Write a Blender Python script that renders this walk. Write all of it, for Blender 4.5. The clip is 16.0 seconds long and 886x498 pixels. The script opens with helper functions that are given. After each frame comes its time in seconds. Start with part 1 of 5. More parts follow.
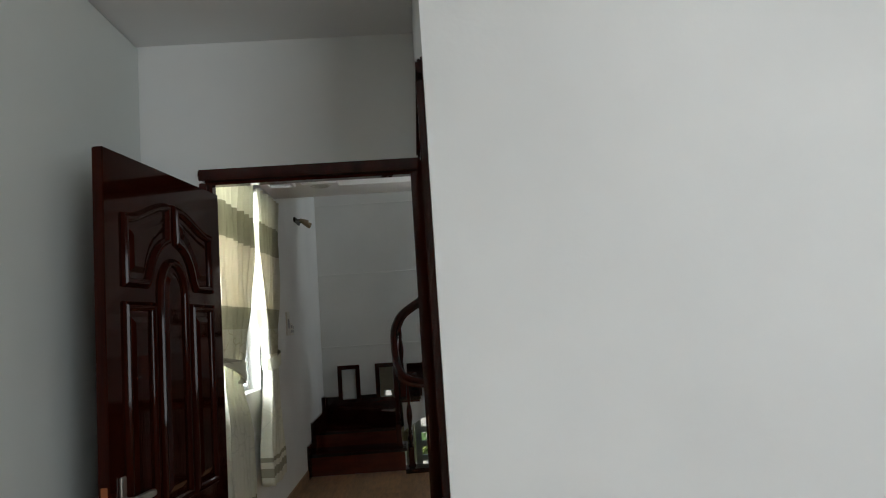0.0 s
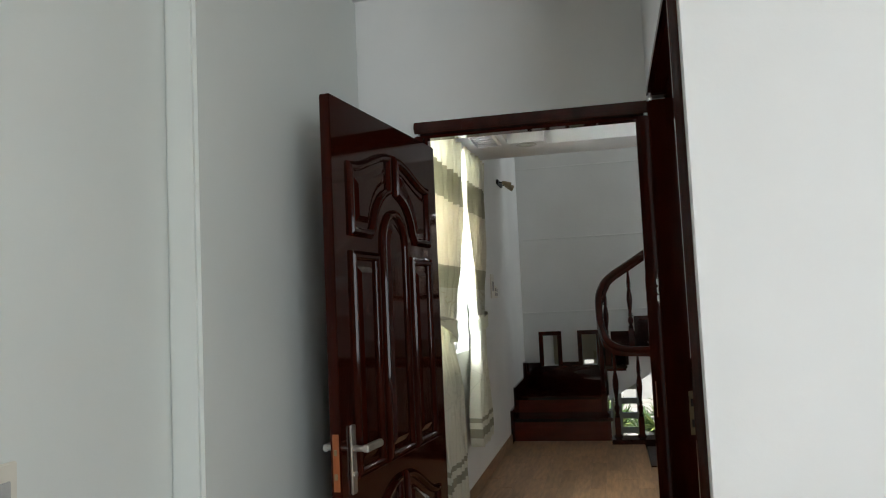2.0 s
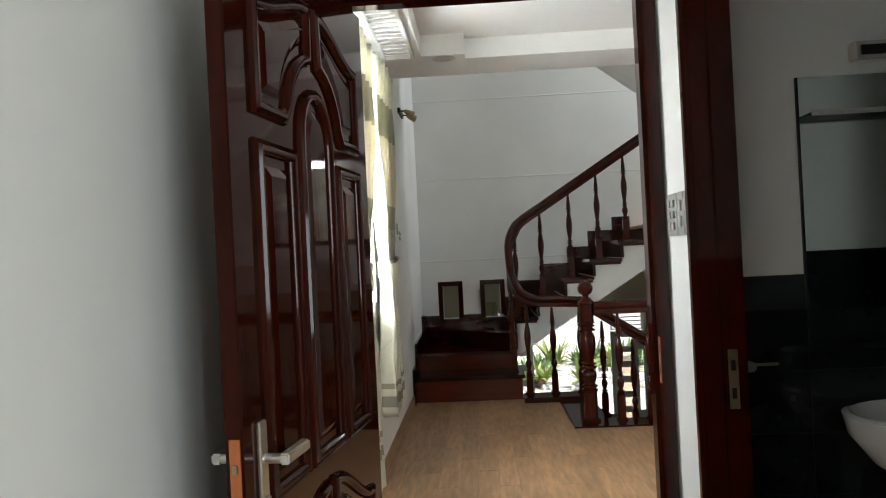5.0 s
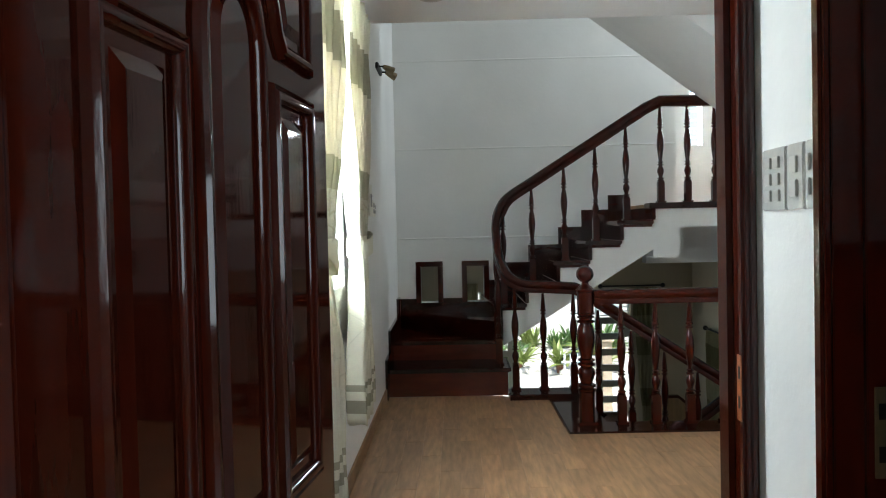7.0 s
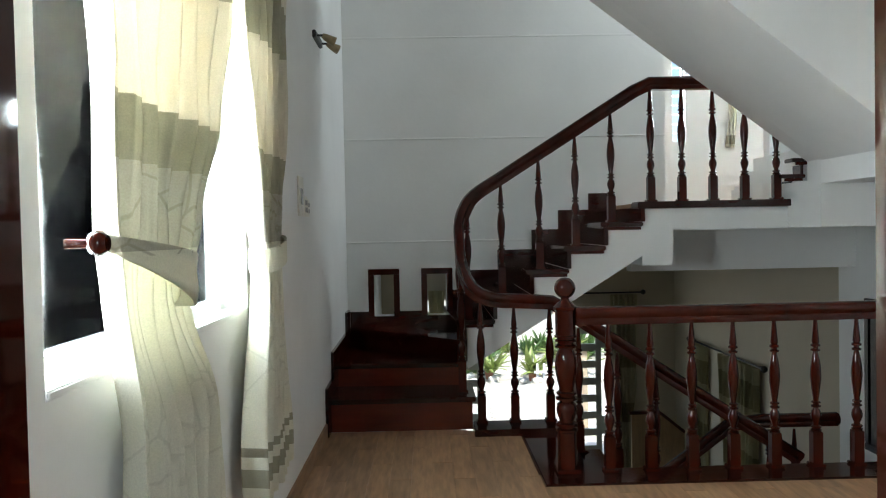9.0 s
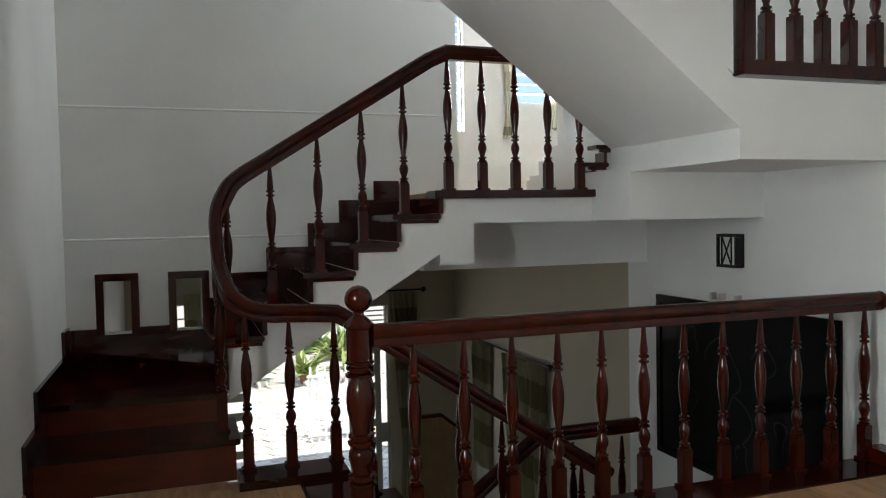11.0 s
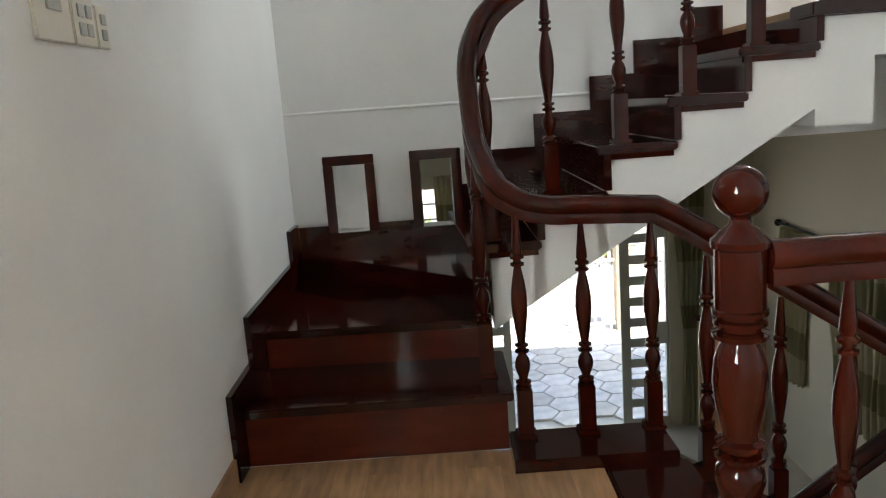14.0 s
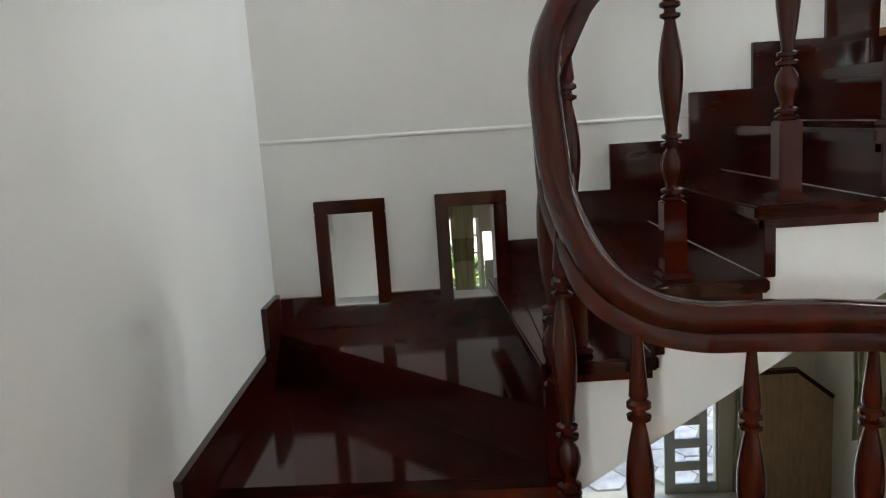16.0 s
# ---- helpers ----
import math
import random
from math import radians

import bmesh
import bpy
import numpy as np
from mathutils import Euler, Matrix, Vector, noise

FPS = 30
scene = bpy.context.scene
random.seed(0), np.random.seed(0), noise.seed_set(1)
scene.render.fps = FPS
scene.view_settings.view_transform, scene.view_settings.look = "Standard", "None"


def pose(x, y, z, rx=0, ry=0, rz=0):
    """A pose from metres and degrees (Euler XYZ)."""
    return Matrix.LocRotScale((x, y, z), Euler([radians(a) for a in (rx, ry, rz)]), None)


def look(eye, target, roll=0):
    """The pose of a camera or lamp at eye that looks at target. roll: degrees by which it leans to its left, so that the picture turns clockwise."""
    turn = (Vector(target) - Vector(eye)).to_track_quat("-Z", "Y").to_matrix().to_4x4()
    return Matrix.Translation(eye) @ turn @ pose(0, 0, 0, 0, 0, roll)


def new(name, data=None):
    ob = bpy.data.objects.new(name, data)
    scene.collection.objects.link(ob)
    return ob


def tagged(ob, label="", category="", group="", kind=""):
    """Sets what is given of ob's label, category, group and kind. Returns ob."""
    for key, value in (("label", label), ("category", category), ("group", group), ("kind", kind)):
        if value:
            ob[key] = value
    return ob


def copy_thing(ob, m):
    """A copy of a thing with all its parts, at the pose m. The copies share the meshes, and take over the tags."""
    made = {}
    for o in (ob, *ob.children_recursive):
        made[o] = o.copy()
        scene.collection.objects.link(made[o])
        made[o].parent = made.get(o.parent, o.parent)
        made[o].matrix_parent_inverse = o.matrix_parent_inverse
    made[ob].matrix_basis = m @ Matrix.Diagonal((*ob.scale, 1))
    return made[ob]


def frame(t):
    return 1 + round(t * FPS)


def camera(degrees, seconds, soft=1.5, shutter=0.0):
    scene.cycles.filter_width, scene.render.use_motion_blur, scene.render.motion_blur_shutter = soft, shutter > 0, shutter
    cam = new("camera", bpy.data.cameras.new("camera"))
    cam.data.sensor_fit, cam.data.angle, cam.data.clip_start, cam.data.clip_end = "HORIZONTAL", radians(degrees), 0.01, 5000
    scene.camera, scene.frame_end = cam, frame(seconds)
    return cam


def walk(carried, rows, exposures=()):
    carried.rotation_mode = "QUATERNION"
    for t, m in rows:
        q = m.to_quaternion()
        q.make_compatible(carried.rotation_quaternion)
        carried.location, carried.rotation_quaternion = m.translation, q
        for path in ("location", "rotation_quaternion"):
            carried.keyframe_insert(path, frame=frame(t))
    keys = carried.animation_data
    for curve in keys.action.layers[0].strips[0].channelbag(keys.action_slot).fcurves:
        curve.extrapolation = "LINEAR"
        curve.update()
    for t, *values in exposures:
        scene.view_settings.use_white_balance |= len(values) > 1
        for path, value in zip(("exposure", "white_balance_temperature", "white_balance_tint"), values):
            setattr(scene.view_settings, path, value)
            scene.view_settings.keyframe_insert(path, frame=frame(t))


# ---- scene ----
cam = camera(60.9, 16.0, soft=1.1)
PATH = [
    (0, (-0.265, -7.269, 1.529), (-0.188, -5.280, 1.725), -3.79),
    (0.5, (-0.306, -7.255, 1.527), (-0.671, -5.301, 1.752), -3.53),
    (1, (-0.312, -7.260, 1.530), (-0.809, -5.336, 1.763), -3.06),
    (1.5, (-0.321, -7.200, 1.498), (-0.797, -5.267, 1.686), -2.11),
    (2, (-0.418, -7.073, 1.476), (-0.845, -5.125, 1.622), -2.57),
    (2.5, (-0.585, -6.966, 1.485), (-0.963, -5.008, 1.629), -3.00),
    (3, (-0.646, -6.885, 1.452), (-1.020, -4.924, 1.573), -3.00),
    (3.5, (-0.624, -6.706, 1.453), (-1.007, -4.745, 1.550), -2.82),
    (4, (-0.628, -6.548, 1.439), (-0.969, -4.579, 1.505), -1.44),
    (4.5, (-0.717, -6.358, 1.426), (-0.980, -4.376, 1.454), -1.66),
    (5, (-0.837, -6.143, 1.411), (-0.933, -4.146, 1.421), -2.84),
    (5.2, (-0.851, -6.079, 1.403), (-0.939, -4.081, 1.393), -2.60),
    (7.5, (-0.914, -5.091, 1.402), (-0.928, -3.092, 1.351), -1.04),
    (8, (-0.818, -4.823, 1.387), (-0.794, -2.824, 1.335), -1.40),
    (8.2, (-0.813, -4.725, 1.393), (-0.787, -2.726, 1.340), -1.29),
    (10.3, (-0.705, -3.695, 1.417), (-0.511, -1.705, 1.379), -0.57),
    (10.5, (-0.701, -3.590, 1.403), (-0.420, -1.610, 1.361), -0.57),
    (11, (-0.702, -3.287, 1.412), (-0.064, -1.393, 1.334), -1.13),
    (11.5, (-0.611, -3.051, 1.363), (0.223, -1.240, 1.203), -1.00),
    (12, (-0.495, -2.798, 1.385), (0.207, -0.938, 1.171), -1.08),
    (12.5, (-0.522, -2.503, 1.327), (-0.022, -0.591, 1.025), -1.84),
    (13, (-0.605, -2.201, 1.315), (-0.237, -0.262, 0.994), -3.30),
    (13.5, (-0.658, -1.993, 1.290), (-0.518, -0.033, 0.919), -4.46),
    (14, (-0.672, -1.728, 1.311), (-0.687, 0.237, 0.937), -4.23),
    (14.5, (-0.719, -1.467, 1.286), (-0.815, 0.496, 0.913), -3.88),
    (15, (-0.836, -1.166, 1.323), (-0.932, 0.802, 0.981), -4.14),
    (15.5, (-0.816, -0.834, 1.349), (-0.888, 1.134, 1.000), -4.09),
    (16, (-0.797, -0.529, 1.362), (-0.820, 1.443, 1.026), -3.78),
]
EXPOSURES = [(0, -0.33, 6350, 9), (0.5, -0.15, 6350, 9), (1.0, 0.12, 6350, 9), (1.5, 0.22, 6350, 9), (2.5, 0.2, 6350, 9), (3.5, 0.52, 6400, 10),
             (4.5, 0.76, 6500, 10), (5, 0.9, 6500, 10), (7.5, 0.9, 6050, 6), (8.2, 0.9, 6050, 6), (10.4, 0.6, 6300, 9), (11.0, 0.58, 6400, 10), (11.5, 0.66, 6300, 8),
             (12.0, 0.9, 6400, 10), (12.5, 1.1, 6450, 11), (13.5, 1.38, 6500, 11), (14.5, 1.6, 6500, 11), (16, 1.7, 6450, 11)]
walk(cam, [(t, look(eye, target, roll)) for t, eye, target, roll in PATH], EXPOSURES)

# ---- world and light ----
def build_world():
    w = bpy.data.worlds.new("sky")
    w.use_nodes = True
    nt = w.node_tree
    sky = nt.nodes.new("ShaderNodeTexSky")
    sky.sky_type = 'NISHITA'
    sky.sun_disc = False
    sky.sun_elevation = radians(66)
    sky.sun_rotation = radians(148)
    nt.links.new(sky.outputs[0], nt.nodes["Background"].inputs[0])
    nt.nodes["Background"].inputs[1].default_value = 0.15
    scene.world = w


build_world()
sun = new("sun", bpy.data.lights.new("sun", 'SUN'))
sun.data.energy, sun.data.angle, sun.data.color = 5.0, radians(0.53), (1.0, 0.95, 0.88)
sun.matrix_world = look((1.6, -2.6, 7.0), (0, 0, 0))


def window_light(name, eye, target, w, h, power, spread=180, color=(0.905, 0.965, 0.98)):
    """Sky light standing in an opening."""
    lamp = new(name, bpy.data.lights.new(name, 'AREA'))
    lamp.data.shape, lamp.data.size, lamp.data.size_y = 'RECTANGLE', w, h
    lamp.data.energy, lamp.data.color = power, color
    lamp.data.spread = radians(spread)
    lamp.matrix_world = look(eye, target)
    return lamp


window_light("hall_window_light", (-1.86, -2.1, 1.85), (0, -1.42, 1.60), 1.62, 1.54, 178, 168)
window_light("upper_window_light", (3.35, 1.9, 3.95), (0, 1.9, 2.9), 0.9, 1.0, 34)
window_light("bedroom_window_light", (2.0, -9.75, 1.7), (1.9, 0, 1.5), 2.2, 1.6, 95, color=(0.87, 0.95, 1.0))
window_light("garden_door_light", (0.72, 7.2 + 0.35, -1.35), (0.72, 0, -1.6), 1.2, 2.6, 5)
window_light("alcove_window_light", (3.85, 7.6, 3.4), (3.6, 0, 2.6), 2.0, 1.5, 560)


# ---- materials ----
def material(name, color, rough=0.5, metal=0.0, var=0.15, scale=8.0, bump=0.1, bscale=60.0, coat=0.0,
             stretch=(1, 1, 1), fine=0.0, trans=0.0, emit=None, darker=None, spec=0.5, detail=6):
    m = bpy.data.materials.new(name)
    m.use_nodes = True
    nt = m.node_tree
    L = nt.links.new
    b = nt.nodes["Principled BSDF"]
    b.inputs["Roughness"].default_value, b.inputs["Metallic"].default_value = rough, metal
    b.inputs["Coat Weight"].default_value, b.inputs["Coat Roughness"].default_value = coat, 0.06
    b.inputs["Specular IOR Level"].default_value = spec
    b.inputs["Transmission Weight"].default_value = trans
    tc = nt.nodes.new("ShaderNodeTexCoord")
    mp = nt.nodes.new("ShaderNodeMapping")
    mp.inputs["Scale"].default_value = stretch
    L(tc.outputs["Object"], mp.inputs[0])
    n1 = nt.nodes.new("ShaderNodeTexNoise")
    n1.inputs["Scale"].default_value, n1.inputs["Detail"].default_value = scale, detail
    L(mp.outputs[0], n1.inputs["Vector"])
    mix = nt.nodes.new("ShaderNodeMix")
    mix.data_type = 'RGBA'
    d = darker or tuple(c * (1 - var) for c in color)
    mix.inputs["A"].default_value = (*d, 1)
    mix.inputs["B"].default_value = (*[min(1, c * (1 + var * 0.6)) for c in color], 1)
    ramp = nt.nodes.new("ShaderNodeMapRange")
    ramp.inputs[1].default_value, ramp.inputs[2].default_value = 0.3, 0.7
    L(n1.outputs["Fac"], ramp.inputs[0])
    L(ramp.outputs[0], mix.inputs["Factor"])
    L(mix.outputs["Result"], b.inputs["Base Color"])
    if fine:
        rr = nt.nodes.new("ShaderNodeMapRange")
        rr.inputs[3].default_value, rr.inputs[4].default_value = max(0.02, rough - fine), rough + fine
        L(n1.outputs["Fac"], rr.inputs[0])
        L(rr.outputs[0], b.inputs["Roughness"])
    if bump:
        n2 = nt.nodes.new("ShaderNodeTexNoise")
        n2.inputs["Scale"].default_value, n2.inputs["Detail"].default_value = bscale, 3
        L(mp.outputs[0], n2.inputs["Vector"])
        bp = nt.nodes.new("ShaderNodeBump")
        bp.inputs["Strength"].default_value, bp.inputs["Distance"].default_value = bump, 0.004
        L(n2.outputs["Fac"], bp.inputs["Height"])
        L(bp.outputs[0], b.inputs["Normal"])
    if emit:
        b.inputs["Emission Color"].default_value, b.inputs["Emission Strength"].default_value = (*emit[:3], 1), emit[3]
    return m


WALL = material("white_wall_paint", (0.82, 0.82, 0.80), 0.6, var=0.06, scale=1.3, bump=0.22, bscale=28)
GREENW = material("pale_green_wall_paint", (0.725, 0.755, 0.72), 0.6, var=0.04, scale=1.1, bump=0.12, bscale=60)
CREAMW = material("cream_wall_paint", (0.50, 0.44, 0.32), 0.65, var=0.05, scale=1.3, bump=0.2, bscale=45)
CEIL = material("ceiling_paint", (0.82, 0.82, 0.81), 0.7, var=0.02, scale=1.5, bump=0.05)
WOOD = material("dark_red_lacquered_wood", (0.040, 0.0046, 0.0016), 0.05, var=0.35, scale=5, bump=0, bscale=14,
                coat=0.0, stretch=(2, 2, 0.7), spec=0.34)
DOORW = material("red_brown_door_lacquer", (0.027, 0.0038, 0.0016), 0.06, var=0.35, scale=4, bump=0.015, bscale=14,
                 coat=0.0, stretch=(7, 7, 0.8), fine=0.03, spec=0.13)
# stair lacquer made lighter and redder: bright reflections on the lowest risers, in the colour
RISER_LIT = material("lit_red_riser_lacquer", (0.085, 0.0125, 0.005), 0.11, var=0.3, scale=3, bump=0.03, bscale=16, stretch=(1.2, 5, 5), fine=0.04, spec=0.45)
# stair lacquer made darker: shade and dark reflections on the steps, in the colour
TREAD = material("shaded_dark_tread_lacquer", (0.027, 0.0038, 0.0018), 0.08, var=0.3, scale=4, bump=0.04, bscale=20,
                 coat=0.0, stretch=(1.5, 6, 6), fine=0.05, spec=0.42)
EDGEW = material("raw_orange_wood", (0.36, 0.10, 0.025), 0.4, var=0.25, scale=10, stretch=(6, 6, 1))
LAM = material("tan_laminate", (0.40, 0.232, 0.118), 0.31, var=0.32, scale=6, bump=0, stretch=(6, 0.8, 1), detail=3)
TILEF = material("cream_floor_tile", (0.52, 0.46, 0.35), 0.08, var=0.12, scale=3, bump=0)
SKIRT = material("tan_skirting", (0.36, 0.20, 0.10), 0.4, var=0.25, scale=6, stretch=(3, 1, 3))
STEEL = material("brushed_steel", (0.62, 0.60, 0.56), 0.32, metal=1.0, var=0.08, scale=30, bump=0.03, stretch=(1, 1, 8))
BRASS = material("aged_brass", (0.30, 0.24, 0.15), 0.4, metal=1.0, var=0.2, scale=30)
PLATE = material("cream_switch_plastic", (0.70, 0.67, 0.58), 0.35, var=0.05, scale=20, bump=0)
KEYG = material("grey_switch_key", (0.40, 0.40, 0.37), 0.3, var=0.05, scale=20, bump=0)
CHROME = material("pale_switch_cover", (0.62, 0.62, 0.59), 0.15, metal=0.25, var=0.1, scale=40, bump=0)
BLACKT = material("black_wall_tile", (0.012, 0.014, 0.016), 0.12, var=0.3, scale=9, bump=0.02)
PORC = material("white_porcelain", (0.75, 0.75, 0.73), 0.1, var=0.02, scale=4, bump=0, coat=0.5)
MIRR = material("mirror_glass", (0.56, 0.62, 0.58), 0.015, metal=1.0, var=0.01, scale=2, bump=0)
BLACKL = material("black_lacquer_panel", (0.005, 0.0045, 0.004), 0.12, var=0.4, scale=6, bump=0.02, spec=0.15)
GREYIN = material("grey_green_inlay", (0.007, 0.0075, 0.007), 0.15, var=0.3, scale=12, bump=0)
IRON = material("black_iron", (0.012, 0.011, 0.01), 0.45, var=0.2, scale=20, metal=0.3)
WHITEM = material("white_metal", (0.75, 0.76, 0.76), 0.35, var=0.04, scale=8, bump=0.02)
GATE = material("olive_grey_metal", (0.46, 0.46, 0.39), 0.45, var=0.12, scale=5, bump=0.05)
BROWNP = material("brown_panel_wood", (0.30, 0.19, 0.09), 0.45, var=0.25, scale=4, stretch=(5, 5, 1))
STONE = material("grey_paving_stone", (0.66, 0.61, 0.53), 0.8, var=0.25, scale=5, bump=0.4, bscale=30)
EARTH = material("garden_ground", (0.48, 0.45, 0.38), 0.9, var=0.35, scale=3, bump=0.5, bscale=20)
LEAF = material("leaf_green", (0.10, 0.18, 0.045), 0.45, var=0.4, scale=9, bump=0.05)
LEAFY = material("leaf_yellow_green", (0.22, 0.27, 0.07), 0.45, var=0.4, scale=9, bump=0.05)
TERRA = material("terracotta", (0.30, 0.13, 0.07), 0.75, var=0.2, scale=8)
OUTWALL = material("sunlit_outer_wall", (0.6, 0.58, 0.52), 0.8, var=0.1, scale=2, bump=0.3)
PILLAR = material("tan_render", (0.50, 0.40, 0.28), 0.8, var=0.2, scale=6, bump=0.3, bscale=40)
LENS = material("lamp_glass", (0.8, 0.78, 0.72), 0.25, var=0.05, scale=10, bump=0)


def glass_material():
    m = bpy.data.materials.new("clear_glass")
    m.use_nodes = True
    nt = m.node_tree
    mixs, tr, gl = (nt.nodes.new(n) for n in ("ShaderNodeMixShader", "ShaderNodeBsdfTransparent", "ShaderNodeBsdfGlossy"))
    fr = nt.nodes.new("ShaderNodeFresnel")
    gl.inputs["Roughness"].default_value = 0.02
    fr.inputs["IOR"].default_value = 1.12
    nt.links.new(fr.outputs[0], mixs.inputs[0])
    nt.links.new(tr.outputs[0], mixs.inputs[1])
    nt.links.new(gl.outputs[0], mixs.inputs[2])
    nt.links.new(mixs.outputs[0], nt.nodes["Material Output"].inputs[0])
    return m


GLASS = glass_material()


def curtain_material(name, bands, low, high, leaves=()):
    """Cream cloth with woven olive bands at heights of the cloth (z in metres), letting light through."""
    m = bpy.data.materials.new(name)
    m.use_nodes = True
    nt = m.node_tree
    L = nt.links.new
    tc = nt.nodes.new("ShaderNodeTexCoord")
    sep = nt.nodes.new("ShaderNodeSeparateXYZ")
    L(tc.outputs["Object"], sep.inputs[0])
    mr = nt.nodes.new("ShaderNodeMapRange")
    mr.inputs[1].default_value, mr.inputs[2].default_value = low, high
    L(sep.outputs[2], mr.inputs[0])
    ramp = nt.nodes.new("ShaderNodeValToRGB")
    ramp.color_ramp.interpolation = 'CONSTANT'
    cream, pale, olive = (0.76, 0.71, 0.58, 1), (0.86, 0.84, 0.71, 1), (0.42, 0.40, 0.30, 1)
    kinds = {"c": cream, "p": pale, "o": olive, "g": (0.54, 0.52, 0.43, 1), "k": (0.26, 0.23, 0.12, 1), "t": (0.46, 0.41, 0.25, 1)}
    e = ramp.color_ramp.elements
    e[0].position, e[0].color = 0, kinds[bands[0][1]]
    e[1].position, e[1].color = (bands[1][0] - low) / (high - low), kinds[bands[1][1]]
    for z, k in bands[2:]:
        q = e.new((z - low) / (high - low))
        q.color = kinds[k]
    L(mr.outputs[0], ramp.inputs[0])
    wave = nt.nodes.new("ShaderNodeTexNoise")
    wave.inputs["Scale"].default_value = 220
    L(tc.outputs["Object"], wave.inputs["Vector"])
    mul = nt.nodes.new("ShaderNodeMix")
    mul.data_type, mul.blend_type = 'RGBA', 'MULTIPLY'
    mul.inputs["Factor"].default_value = 0.25
    L(ramp.outputs[0], mul.inputs["A"])
    L(wave.outputs["Fac"], mul.inputs["B"])
    dif, trl, mx = (nt.nodes.new(n) for n in ("ShaderNodeBsdfDiffuse", "ShaderNodeBsdfTranslucent", "ShaderNodeMixShader"))
    mx.inputs[0].default_value = 0.32
    bp = nt.nodes.new("ShaderNodeBump")
    bp.inputs["Strength"].default_value, bp.inputs["Distance"].default_value = 0.3, 0.002
    L(wave.outputs["Fac"], bp.inputs["Height"])
    cloth = mul.outputs["Result"]
    if leaves:
        # stitched leaf outlines on part of the cloth
        vor = nt.nodes.new("ShaderNodeTexVoronoi")
        vor.feature = 'DISTANCE_TO_EDGE'
        vor.inputs["Scale"].default_value = 6.5
        L(tc.outputs["Object"], vor.inputs["Vector"])
        thin = nt.nodes.new("ShaderNodeMapRange")
        thin.inputs[1].default_value, thin.inputs[2].default_value = 0.012, 0.03
        thin.inputs[3].default_value, thin.inputs[4].default_value = 0.5, 0.0
        L(vor.outputs["Distance"], thin.inputs[0])
        zone = nt.nodes.new("ShaderNodeValToRGB")
        zone.color_ramp.interpolation = 'CONSTANT'
        ze = zone.color_ramp.elements
        ze[0].color = ze[1].color = (0, 0, 0, 1)
        ze[1].position = 0.99
        for z, on in leaves:
            q = ze.new((z - low) / (high - low))
            q.color = (on, on, on, 1)
        L(mr.outputs[0], zone.inputs[0])
        both = nt.nodes.new("ShaderNodeMath")
        both.operation = 'MULTIPLY'
        L(thin.outputs[0], both.inputs[0])
        L(zone.outputs[0], both.inputs[1])
        stitch = nt.nodes.new("ShaderNodeMix")
        stitch.data_type = 'RGBA'
        stitch.inputs["B"].default_value = (0.30, 0.28, 0.20, 1)
        L(both.outputs[0], stitch.inputs["Factor"])
        L(cloth, stitch.inputs["A"])
        cloth = stitch.outputs["Result"]
    for s in (dif, trl):
        L(cloth, s.inputs["Color"])
    L(bp.outputs[0], dif.inputs["Normal"])
    L(dif.outputs[0], mx.inputs[1])
    L(trl.outputs[0], mx.inputs[2])
    L(mx.outputs[0], nt.nodes["Material Output"].inputs[0])
    return m


# ---- mesh helpers ----
def mesh_of(name, bm, mat, smooth=False):
    bmesh.ops.recalc_face_normals(bm, faces=bm.faces[:])
    me = bpy.data.meshes.new(name)
    if smooth:
        for f in bm.faces:
            f.smooth = True
        for e in bm.edges:
            e.smooth = e.calc_face_angle(0) < 0.75
    bm.to_mesh(me)
    bm.free()
    me.materials.append(mat)
    return me


def part(name, bm, mat, parent=None, label="", smooth=False):
    """One mesh object, under a thing or part when parent is given; geometry is in the parent's own space."""
    ob = new(name, mesh_of(name, bm, mat, smooth))
    if parent:
        ob.parent = parent
    if label:
        ob["label"] = label
    return ob


def thing(name, at, label, category, group="", turn=0.0):
    ob = new(name)
    ob.matrix_world = pose(*at, 0, 0, turn)
    bpy.context.view_layer.update()
    return tagged(ob, label, category, group)


def setting(name, bm, mat, label="", category=""):
    return tagged(part(name, bm, mat), label, category, kind="structure")


def box(bm, x0, y0, z0, x1, y1, z1, bevel=0.0):
    v = [bm.verts.new(p) for p in ((x0, y0, z0), (x1, y0, z0), (x1, y1, z0), (x0, y1, z0),
                                   (x0, y0, z1), (x1, y0, z1), (x1, y1, z1), (x0, y1, z1))]
    fs = [bm.faces.new([v[i] for i in q]) for q in ((3, 2, 1, 0), (4, 5, 6, 7), (0, 1, 5, 4), (1, 2, 6, 5), (2, 3, 7, 6), (3, 0, 4, 7))]
    if bevel:
        bmesh.ops.bevel(bm, geom=list({e for f in fs for e in f.edges}), offset=bevel, segments=2, affect='EDGES')
    return bm


def boxed(*a, bevel=0.0):
    return box(bmesh.new(), *a, bevel=bevel)


def prism(bm, poly, axis, a, b, bevel=0.0):
    """A polygon pulled along an axis from a to b. axis 'y': poly is (x, z); 'x': (y, z); 'z': (x, y)."""
    put = {"y": lambda p, t: (p[0], t, p[1]), "x": lambda p, t: (t, p[0], p[1]), "z": lambda p, t: (p[0], p[1], t)}[axis]
    lo, hi = [bm.verts.new(put(p, a)) for p in poly], [bm.verts.new(put(p, b)) for p in poly]
    n = len(poly)
    fs = [bm.faces.new(lo[::-1]), bm.faces.new(hi)]
    fs += [bm.faces.new((lo[i], lo[(i + 1) % n], hi[(i + 1) % n], hi[i])) for i in range(n)]
    if bevel:
        bmesh.ops.bevel(bm, geom=list({e for f in fs for e in f.edges}), offset=bevel, segments=2, affect='EDGES')
    return bm


